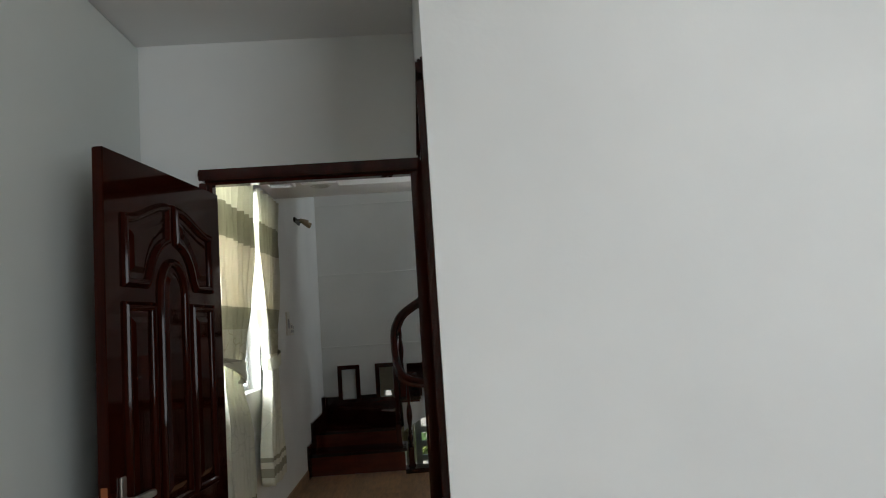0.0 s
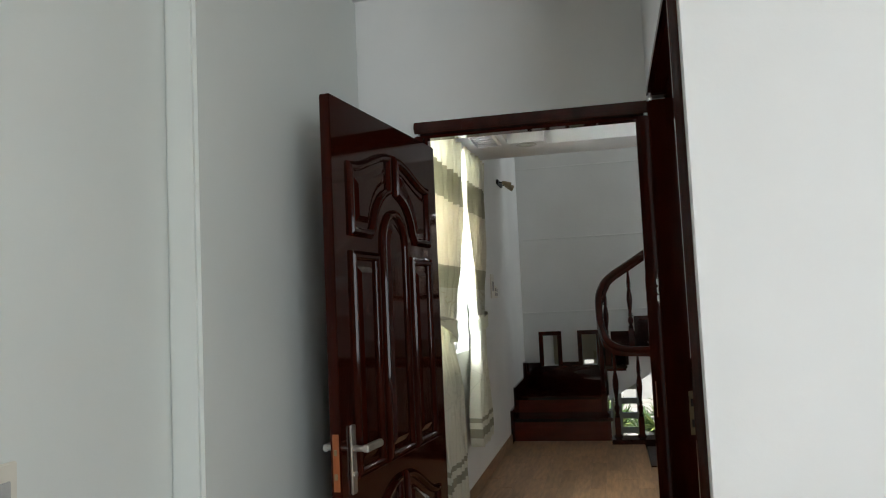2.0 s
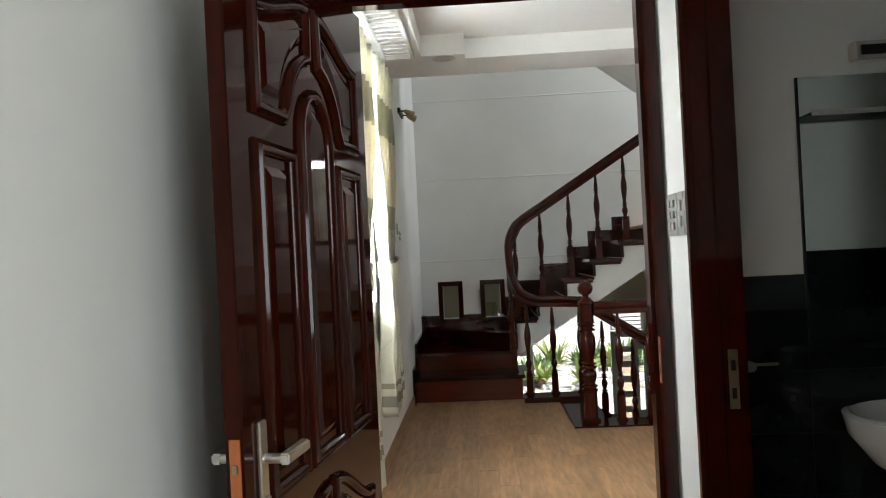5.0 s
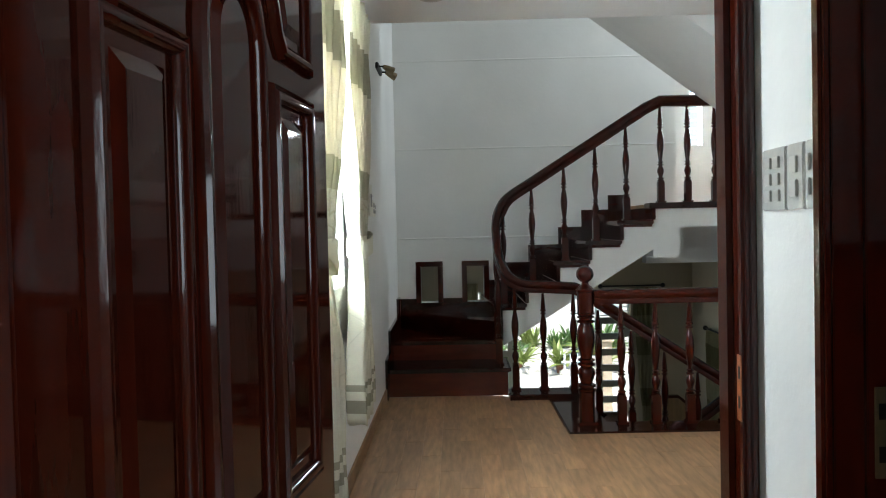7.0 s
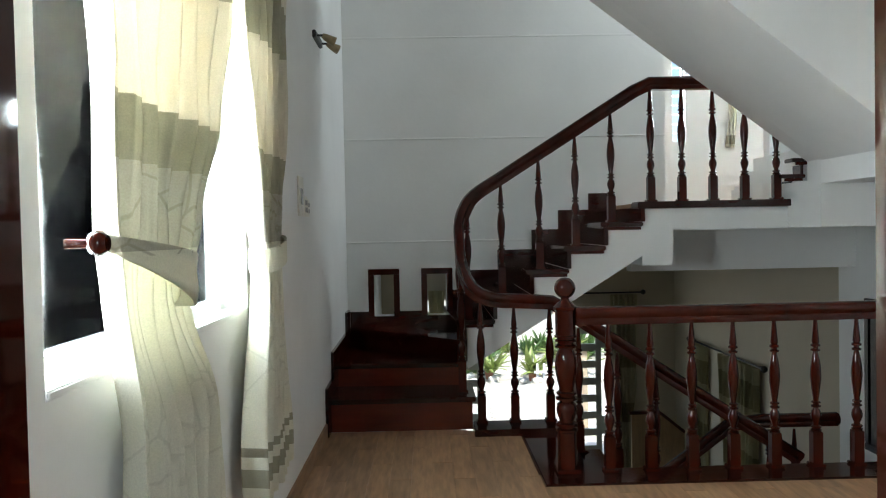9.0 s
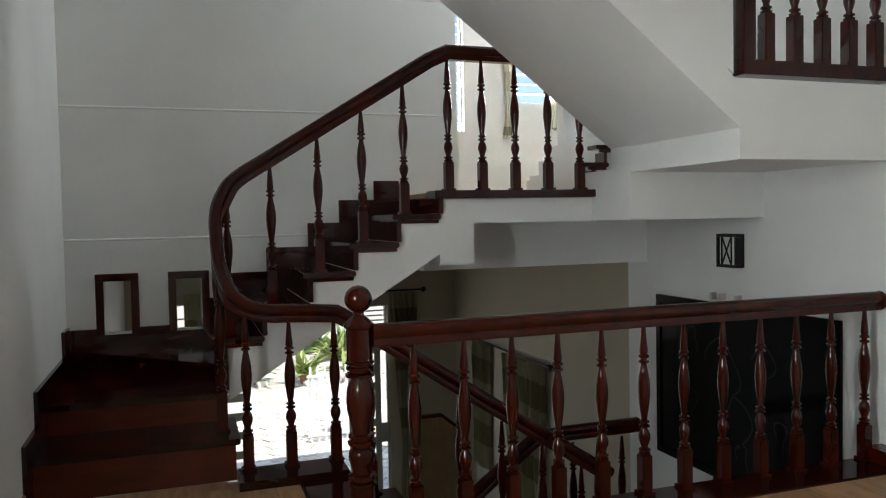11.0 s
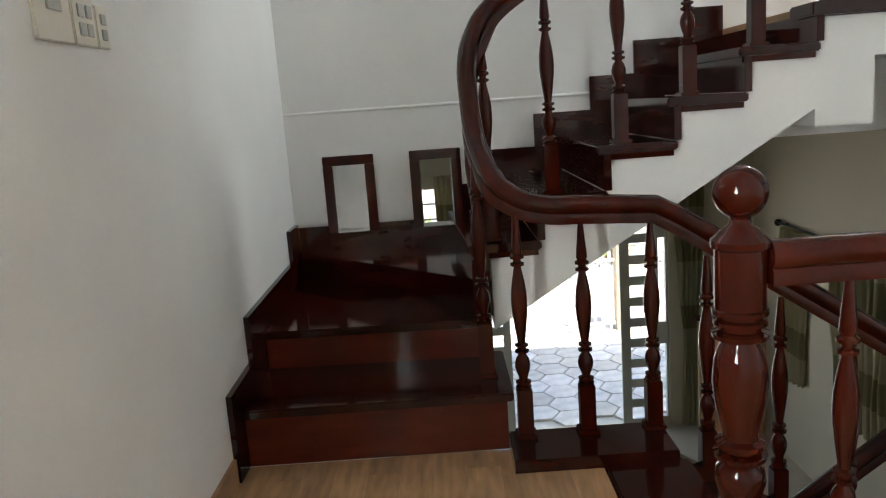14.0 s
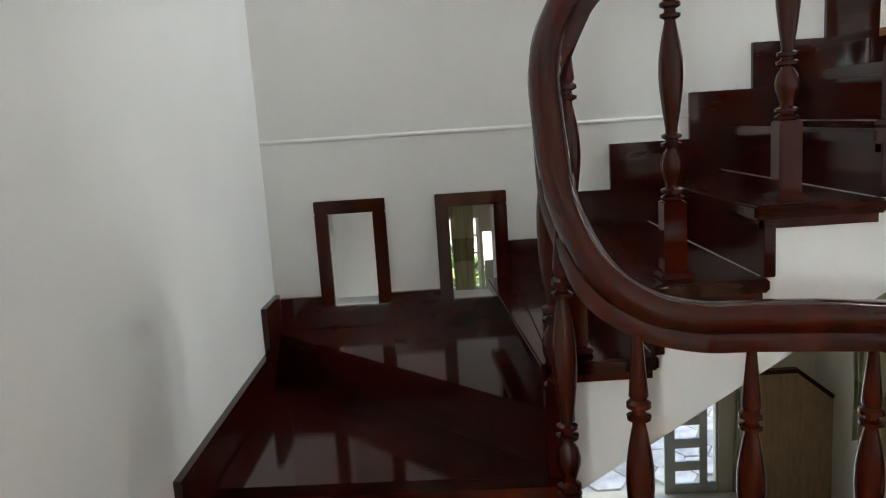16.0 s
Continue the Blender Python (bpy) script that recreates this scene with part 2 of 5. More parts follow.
def lathe(bm, profile, seg=16, at=(0, 0, 0)):
    """profile: (radius, z) from the bottom up."""
    rings = []
    for r, z in profile:
        rings.append([bm.verts.new((at[0] + r * math.cos(2 * math.pi * i / seg), at[1] + r * math.sin(2 * math.pi * i / seg), at[2] + z)) for i in range(seg)])
    for p, q in zip(rings, rings[1:]):
        for i in range(seg):
            bm.faces.new((p[i], p[(i + 1) % seg], q[(i + 1) % seg], q[i]))
    bm.faces.new(rings[0][::-1])
    bm.faces.new(rings[-1])
    return bm


def sweep(bm, section, path, up=(0, 0, 1), closed=False):
    """Carry a section (sideways, upward) along a path of points."""
    pts = [Vector(p) for p in path]
    n, up, rings = len(pts), Vector(up), []
    for i, p in enumerate(pts):
        a = pts[i - 1] if (i or closed) else None
        b = pts[(i + 1) % n] if (i < n - 1 or closed) else None
        d1 = (p - a).normalized() if a is not None else None
        d2 = (b - p).normalized() if b is not None else None
        d = ((d1 or d2) + (d2 or d1)).normalized()
        side = d.cross(up)
        side = side.normalized() if side.length > 1e-4 else Vector((1, 0, 0))
        v = side.cross(d).normalized()
        k = 1.0
        if d1 is not None and d2 is not None:
            k = min(1.6, 1 / max(0.5, d.dot(d2)))
        rings.append([bm.verts.new(p + side * s * k + v * h) for s, h in section])
    m = len(section)
    for i in range(n if closed else n - 1):
        p, q = rings[i], rings[(i + 1) % n]
        for j in range(m):
            bm.faces.new((p[j], p[(j + 1) % m], q[(j + 1) % m], q[j]))
    if not closed:
        bm.faces.new(rings[0][::-1])
        bm.faces.new(rings[-1])
    return bm


def spline(points, steps=6):
    """Smooth curve through points."""
    p = [Vector(q) for q in points]
    p = [2 * p[0] - p[1]] + p + [2 * p[-1] - p[-2]]
    out = []
    for i in range(1, len(p) - 2):
        for k in range(steps):
            t = k / steps
            a, b, c, d = p[i - 1:i + 3]
            out.append(0.5 * (2 * b + (c - a) * t + (2 * a - 5 * b + 4 * c - d) * t * t + (3 * b - a - 3 * c + d) * t ** 3))
    return out + [p[-2]]


def pierced(axis, a, b, rect, holes):
    """A wall between a and b along axis with rectangular holes; rect and holes are (u0, v0, u1, v1)."""
    bm = bmesh.new()
    us = sorted({rect[0], rect[2], *[h[i] for h in holes for i in (0, 2)]})
    vs = sorted({rect[1], rect[3], *[h[i] for h in holes for i in (1, 3)]})
    inside = lambda u, v: any(h[0] < u < h[2] and h[1] < v < h[3] for h in holes)
    solid = lambda i, j: 0 <= i < len(us) - 1 and 0 <= j < len(vs) - 1 and not inside((us[i] + us[i + 1]) / 2, (vs[j] + vs[j + 1]) / 2)
    put = {"y": lambda u, v, t: (u, t, v), "x": lambda u, v, t: (t, u, v), "z": lambda u, v, t: (u, v, t)}[axis]
    made = {}

    def vert(i, j, t):
        if (i, j, t) not in made:
            made[i, j, t] = bm.verts.new(put(us[i], vs[j], t))
        return made[i, j, t]
    for i in range(len(us) - 1):
        for j in range(len(vs) - 1):
            if not solid(i, j):
                continue
            for t in (a, b):
                bm.faces.new((vert(i, j, t), vert(i + 1, j, t), vert(i + 1, j + 1, t), vert(i, j + 1, t)))
            for di, dj, p, q in ((-1, 0, (i, j), (i, j + 1)), (1, 0, (i + 1, j), (i + 1, j + 1)), (0, -1, (i, j), (i + 1, j)), (0, 1, (i, j + 1), (i + 1, j + 1))):
                if not solid(i + di, j + dj):
                    bm.faces.new((vert(*p, a), vert(*q, a), vert(*q, b), vert(*p, b)))
    return bm


# ---- main sizes ----
XL, XR, YF, YE, YH = -1.515, 3.0, 2.42, -3.575, -3.47
XB, YB, ZC, ZL, ZH = -0.205, 7.2, 4.85, -2.87, 2.76
R6 = 1.105 / 6
TZ = [0, 0.235, 0.408, 0.572, 4 * R6, 5 * R6, 1.105, 1.275, 1.45, 1.60]

# ---- structure: bedroom and its passage ----
setting("wall_bedroom_left", pierced("x", -1.80, -1.68, (-9.6, -0.1, YE, 2.995), []), GREENW, "plain pale grey-green painted bedroom wall", "wall")
setting("wall_passage_left", boxed(-1.679, -5.10, 0, -1.575, YE - 0.001, 2.995, bevel=0.012), GREENW, "pale grey-green passage wall stepping forward from the bedroom", "wall")
setting("wall_entry", pierced("y", YE, YH, (-1.80, -0.1, XR, ZC), [(-1.285, -0.2, -0.222, 2.335)]), WALL, "white wall round the open bedroom door", "wall")
setting("wall_bath_side", pierced("x", XB, XB + 0.11, (-5.059, 0, YE - 0.001, 2.995), [(-5.04, -0.1, -3.90, 2.31)]), WALL, "white wall with the bathroom doorway", "wall")
setting("wall_bedroom_bright", boxed(XB, -5.12, 0, 3.4, -5.06, 2.995), WALL, "bright white plain bedroom wall", "wall")
setting("wall_bedroom_right", boxed(3.4, -9.6, 0, 3.55, -5.06, 2.995), WALL, "plain white bedroom wall", "wall")
setting("wall_bedroom_back", pierced("y", -9.75, -9.6, (-1.80, 0, 3.55, 2.995), [(0.9, 0.9, 3.1, 2.5)]), WALL, "white bedroom wall with a window", "wall")
setting("ceiling_bedroom", boxed(-1.80, -9.75, 3.0, 3.55, YE - 0.001, 3.14), CEIL, "flat white bedroom ceiling", "ceiling")
setting("floor_bedroom", boxed(-1.80, -9.75, -0.12, 3.55, YH - 0.001, -0.001), LAM, "tan laminate bedroom floor", "floor")
# bathroom shell
setting("wall_bath_far", boxed(XB + 0.111, YE - 0.08, 0, 1.9, YE - 0.001, 2.95), WALL, "white painted bathroom wall above the tiles", "wall")
setting("bath_tiles_back", boxed(XB + 0.112, -5.0585, 0.005, 1.89, -5.04, 1.33), BLACKT, "black tiles on the bathroom wall", "tiles")
setting("wall_bath_right", boxed(1.9, -5.059, 0, 2.0, YE - 0.001, 2.95), WALL, "white bathroom end wall", "wall")

# ---- structure: hall and stairwell ----
setting("wall_hall_left", pierced("x", XL - 0.2, XL, (YH, ZL - 0.1, YB + 0.2, ZC), [(-2.9, 1.1, -1.30, 2.6)]), WALL, "white hall wall with the curtained window", "wall")
setting("wall_hall_right", pierced("x", XR, XR + 0.15, (YH, -3.4, YF + 0.12, ZC), [(1.45, 3.45, 2.35, 4.45)]), WALL, "white stairwell wall with lantern and black panel", "wall")
far = pierced("y", YF, YF + 0.12, (XL, 0.30, -0.5, ZC), [(-1.275, 0.66, -1.10, 1.04), (-0.80, 0.66, -0.63, 1.04)])
prism(far, [(-0.5, 0.30), (1.0, 1.25), (1.36, 1.25), (1.36, ZC), (-0.5, ZC)], "y", YF, YF + 0.12)
setting("wall_far", far, WALL, "white stair wall with fine horizontal grooves", "wall")
for z in (1.318, 2.235, 3.135):
    setting("trim", prism(bmesh.new(), [(YF - 0.004, z - 0.003), (YF, z - 0.009), (YF, z + 0.009), (YF - 0.004, z + 0.003)], "x", XL, 1.36), WALL, "thin raised plaster line on the wall", "trim")
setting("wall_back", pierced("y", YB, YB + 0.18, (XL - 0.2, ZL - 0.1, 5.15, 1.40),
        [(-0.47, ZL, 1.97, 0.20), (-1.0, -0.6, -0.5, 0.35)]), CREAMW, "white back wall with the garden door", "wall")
setting("wall_alcove_back", pierced("y", YB, YB + 0.18, (1.30, 1.401, 5.15, 4.7), [(3.0, 2.7, 3.2, 4.45), (4.04, 3.15, 4.62, 4.2)]), WALL, "white alcove wall with bright windows", "wall")
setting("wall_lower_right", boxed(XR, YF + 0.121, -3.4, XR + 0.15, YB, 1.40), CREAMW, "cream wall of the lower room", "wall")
setting("wall_under_hall", boxed(XL, -0.32, ZL - 0.1, XR, -0.2, -0.221), WALL, "white wall under the hall floor", "wall")
setting("ceiling_lower", boxed(XL, YF + 0.121, 1.25, 1.30, YB, 1.40), CEIL, "white ceiling of the lower room", "ceiling")
setting("wall_alcove_left", boxed(1.30, YF + 0.121, 1.251, 1.36, YB, 4.7), WALL, "white alcove side wall", "wall")
setting("wall_alcove_front", boxed(XR + 0.151, YF, 1.401, 5.0, YF + 0.119, 4.7), WALL, "white alcove wall", "wall")
setting("wall_alcove_head", boxed(1.36, YF, 3.62, XR + 0.15, YF + 0.119, 4.7), WALL, "white wall above the alcove opening", "wall")
setting("wall_alcove_pier", boxed(2.312, YF, 1.73, XR + 0.15, YF + 0.119, 3.619), WALL, "white wall pier beside the alcove opening", "wall")
setting("wall_back_upper", boxed(XL - 0.2, YB, 1.401, 1.299, YB + 0.18, 4.84), WALL, "white upper back wall", "wall")
setting("roof", boxed(XL - 0.6, -10.0, 4.86, 5.4, YB + 0.45, 5.0), CEIL, "flat white roof slab of the house", "roof")
setting("wall_alcove_right", boxed(5.0, YF, 1.5, 5.15, YB, 4.7), WALL, "white alcove side wall", "wall")
setting("ceiling_alcove", boxed(1.30, YF, 4.7, 5.15, YB + 0.18, 4.85), CEIL, "white alcove ceiling", "ceiling")
setting("ceiling_hall", pierced("z", ZH, ZH + 0.14, (XL - 0.0, YH, XR, -0.40), [(-1.17, -3.1, XR - 0.4, -0.88)]), CEIL, "white ceiling with a recessed tray", "ceiling")
tray = boxed(XL, YH, ZH + 0.141, XR, -0.40, ZH + 0.3)
prism(tray, [(-0.9, -2.1), (0.0, -1.45), (1.2, -2.0), (0.2, -2.9)], "z", ZH + 0.08, ZH + 0.14)
setting("ceiling_tray", tray, CEIL, "white raised tray of the ceiling", "ceiling")
setting("wall_upper_hall", boxed(XL, -0.52, ZH + 0.301, XR, -0.40, ZC), WALL, "white wall of the upper floor above the hall", "wall")
setting("ceiling_drop", boxed(-1.169, -1.02, ZH - 0.004, -0.87, -0.881, ZH + 0.14), CEIL, "white lowered ceiling box", "ceiling")
slab = bmesh.new()
box(slab, XL, YH, -0.22, -0.17, 0.985, -0.012)
box(slab, -0.17, YH, -0.22, XR, -0.02, -0.012)
setting("floor", slab, LAM, "tan wood-look laminate hall floor", "floor")
setting("floor_lower", boxed(XL, -0.3, ZL - 0.15, XR, YB, ZL), TILEF, "glossy cream tiled floor of the lower room", "floor")
setting("floor_alcove", boxed(1.36, YF + 0.001, 1.41, 5.0, YB, 1.596), LAM, "tan laminate alcove floor", "floor")
# skirtings
setting("baseboard", boxed(XL, YH, 0, XL + 0.014, 0.842, 0.10, bevel=0.004), SKIRT, "tan wood skirting", "skirting")
setting("baseboard", boxed(XR - 0.014, YH, 0, XR, -0.27, 0.12, bevel=0.004), SKIRT, "tan wood skirting", "skirting")

# upper flight, landings and beams of plaster
flight = bmesh.new()
prism(flight, [(-0.50, 0.36), (0.84, 1.19), (0.84, 1.117), (1.075, 1.117), (1.075, 1.383), (1.96, 1.383), (1.96, 1.545), (0.829, 1.545),
               (0.829, 1.405), (0.547, 1.405), (0.547, 1.23), (0.265, 1.23), (0.265, 1.062), (-0.02, 1.062), (-0.02, 0.876), (-0.30, 0.876), (-0.30, 0.69), (-0.50, 0.69)], "y", 1.35, YF - 0.001)
setting("stair_flight_upper", flight, WALL, "white plastered underside and stringer of the stair", "stair flight")
setting("landing_slab", boxed(1.961, 0.87, 1.385, XR, YF, 1.72), WALL, "white plastered landing block", "landing")
setting("landing_upper", prism(bmesh.new(), [(1.962, 1.69), (XR, 1.69), (XR, 2.1), (1.93, 2.1), (1.75, 2.3), (0.2, 3.46), (-0.12, 3.46), (1.962, 1.85)], "y", -0.13, 0.868), WALL, "white underside of the flight going up", "stair flight")
setting("stair_flight_far", prism(bmesh.new(), [(1.99, 1.721), (XR, 1.721), (XR, 2.0), (2.164, 2.0), (2.164, 1.878), (2.075, 1.878), (2.075, 1.756), (1.99, 1.756)], "y", 1.359, YF - 0.001), WALL, "white stepped plaster side of the far steps", "stair flight")
setting("landing_upper", prism(bmesh.new(), [(2.1, 1.73), (XR, 1.73), (XR, 2.0), (2.2, 2.0), (0.15, 3.46), (0.0, 3.46), (2.1, 1.88)], "y", 0.869, 1.33), WALL, "white underside of the flight going up", "stair flight")
setting("wall_upper_flight", prism(bmesh.new(), [(1.928, 2.12), (1.928, 3.46), (0.2, 3.46)], "y", -0.127, -0.01), WALL, "white solid parapet of the upper flight", "wall")
setting("beam_back", boxed(1.0, 2.25, 1.02, XR, YF - 0.002, 1.382), WALL, "white beam under the landing", "beam")

# ---- the camera's surroundings: door between bedroom and hall ----
def door_frame(name, label, axis, a, b, u0, u1, top, w, hw):
    """A rebated, moulded casing round an opening, lining the wall from a to b; w: side width, hw: head width."""
    t = thing(name, (0, 0, 0), label, "door frame")
    for nm, left in (("jamb", True), ("jamb", False), ("head", True)):
        bm = bmesh.new()
        size = hw if nm == "head" else w
        # lining, stop on the far half, two beads on the near face
        for lo, hi, n0, n1 in ((a - 0.006, b + 0.004, 0.0, size - 0.014), (a + 0.048, b + 0.006, size - 0.014, size),
                               (a - 0.016, a - 0.0061, 0.006, size - 0.020), (a - 0.022, a - 0.0161, 0.014, size - 0.030)):
            if nm == "head":
                q = (u0, top - n1, u1, top - n0)
            elif left:
                q = (u0 + n0, 0, u0 + n1, top - hw)
            else:
                q = (u1 - n1, 0, u1 - n0, top - hw)
            if axis == "y":
                box(bm, q[0], lo, q[1], q[2], hi, q[3], bevel=0.002)
            else:
                box(bm, lo, q[0], q[1], hi, q[2], q[3], bevel=0.002)
        part(nm, bm, WOOD, t)
    return t


entry = door_frame("door_frame", "dark red-brown moulded frame of the bedroom door", "y", YE, YH, -1.30, -0.207, 2.358, 0.052, 0.07)
strike = part("strike_plate", boxed(-0.2475, YE - 0.004, 0.935, -0.2452, YE + 0.022, 1.092, bevel=0.0008), EDGEW, entry, "raw orange wood strike recess")
for za in (0.965, 1.035):
    part("latch_hole", boxed(-0.2482, YE + 0.002, za, -0.2476, YE + 0.014, za + 0.03), IRON, strike, "dark latch hole")
bath = door_frame("door_frame", "dark red-brown moulded frame of the bathroom door", "x", XB, XB + 0.11, -5.055, -3.885, 2.337, 0.07, 0.07)
plate = part("strike_plate", boxed(XB + 0.060, -3.9585, 0.925, XB + 0.088, -3.9552, 1.095, bevel=0.001), BRASS, bath, "aged brass strike plate")
for za in (0.955, 1.035):
    part("latch_hole", boxed(XB + 0.067, -3.9592, za, XB + 0.080, -3.9586, za + 0.03), IRON, plate, "dark latch hole")


def loop_moulding(bm, pts, sec, y):
    sweep(bm, sec, [(u, y, v) for u, v in pts], up=(0, -1, 0), closed=True)


def arch(u0, u1, v0, v1, top):
    """A tall panel with a round head."""
    c, r = (u0 + u1) / 2, (u1 - u0) / 2
    return [(u0, v0), (u1, v0)] + [(c + r * math.cos(a), v1 + top * math.sin(a)) for a in [math.pi * i / 10 for i in range(11)]]


def swan(u0, u1, v0, va, vb):
    """A panel whose head rises in an S from va at u0 to vb at u1."""
    n = 10
    return [(u0, v0), (u1, v0)] + [(u1 + (u0 - u1) * i / n, vb + (va - vb) * (3 * (i / n) ** 2 - 2 * (i / n) ** 3)) for i in range(n + 1)]


def mirror_y(bm):
    """Turn work made on one face of the leaf to its other face."""
    for v in bm.verts:
        v.co.y = 0.04 - v.co.y


def inset(poly, d):
    """A polygon drawn inwards by d."""
    n = len(poly)
    area = sum(poly[i][0] * poly[(i + 1) % n][1] - poly[(i + 1) % n][0] * poly[i][1] for i in range(n))
    out = []
    for i in range(n):
        p, q, r = (Vector(poly[j % n]) for j in (i - 1, i, i + 1))
        a, b = (q - p).normalized(), (r - q).normalized()
        na, nb = Vector((-a.y, a.x)), Vector((-b.y, b.x))
        m = (na + nb).normalized()
        m = m / max(0.45, m.dot(na)) * (d if area > 0 else -d)
        out.append(q + m)
    return out


def panel_door():
    """Leaf in its own space: x from the hinge, face at y = 0 towards -y, thickness 0.04."""
    t = thing("panel_door", (-1.247, -3.588, 0), "open dark red lacquered panel door with arched mouldings", "door", turn=-96.7)
    w, h = 1.06, 2.225
    part("leaf", boxed(0, 0.0, 0.012, w, 0.04, h, bevel=0.003), DOORW, t)
    edge = part("edge", boxed(1.0604, 0.010, 0.865, 1.063, 0.034, 1.055, bevel=0.0008), EDGEW, t, "raw orange lock edge")
    for z0, z1 in ((0.905, 0.925), (0.985, 1.005)):
        part("bolt", boxed(1.0631, 0.016, z0, 1.068, 0.028, z1, bevel=0.001), BRASS, edge, "small brass bolt")
    bead = [(-0.016, 0.0), (-0.013, 0.010), (-0.004, 0.016), (0.004, 0.016), (0.010, 0.006), (0.016, 0.012), (0.020, 0.0)]
    spring = [(0.5 - 0.20 * math.cos(a), 1.745 + 0.20 * math.sin(a)) for a in [math.radians(12 + 13.2 * i) for i in range(6)]]
    upper = [(0.13, 1.755), (0.28, 1.755)] + spring[:] + [(0.465, 2.075)] + [(0.465 - 0.335 * i / 8, 2.075 - 0.085 * (3 * (i / 8) ** 2 - 2 * (i / 8) ** 3)) for i in range(1, 9)]
    bottom = swan(0.13, 0.465, 0.18, 0.66, 0.80)
    shapes = [upper, [(1 - u, v) for u, v in upper][::-1],
              [(0.13, 0.90), (0.325, 0.90), (0.325, 1.665), (0.13, 1.665)], [(0.675, 0.90), (0.87, 0.90), (0.87, 1.665), (0.675, 1.665)],
              arch(0.39, 0.61, 0.90, 1.72, 0.13), bottom, [(1 - u, v) for u, v in bottom][::-1]]
    for s in [[(u * w, v) for u, v in q] for q in shapes]:
        bm = bmesh.new()
        loop_moulding(bm, s, bead, 0.0)
        mirror_y(bm)
        part("moulding", bm, DOORW, t, smooth=True)
        bm = bmesh.new()
        rings = []
        for k, d in ((0.035, 0.001), (0.06, -0.008)):
            rings.append([bm.verts.new((u, d, v)) for u, v in inset(s, k)])
        n = len(s)
        for i in range(n):
            bm.faces.new((rings[0][i], rings[0][(i + 1) % n], rings[1][(i + 1) % n], rings[1][i]))
        bm.faces.new(rings[1])
        mirror_y(bm)
        part("panel", bm, DOORW, t)
    for side, y0 in ((-1, -0.010), (1, 0.0405)):
        plate = part("lock_plate", boxed(0.960, y0, 0.84, 0.998, y0 + 0.0095, 1.075, bevel=0.003), STEEL, t, "brushed steel lock plate")
        y = y0 if side < 0 else y0 + 0.0095
        bm = lathe(bmesh.new(), [(0.011, 0), (0.011, 0.05)], 12)
        bmesh.ops.rotate(bm, verts=bm.verts, matrix=Matrix.Rotation(radians(-90 * side), 3, 'X'))
        bmesh.ops.translate(bm, verts=bm.verts, vec=(0.979, y, 0.995))
        ya, yb = sorted((y + side * 0.035, y + side * 0.058))
        box(bm, 0.858, ya, 0.983, 0.990, yb, 1.007, bevel=0.004)
        part("handle", bm, STEEL, plate, "straight steel lever handle")
        bm = lathe(bmesh.new(), [(0.012, 0), (0.012, 0.012), (0.006, 0.014), (0.006, 0.03)] if side < 0 else [(0.012, 0), (0.012, 0.006), (0.009, 0.007)], 14)
        bmesh.ops.rotate(bm, verts=bm.verts, matrix=Matrix.Rotation(radians(-90 * side), 3, 'X'))
        bmesh.ops.translate(bm, verts=bm.verts, vec=(0.979, y, 0.905))
        part("lock_cylinder", bm, STEEL, plate, "round steel lock cylinder")
    return t


panel_door()



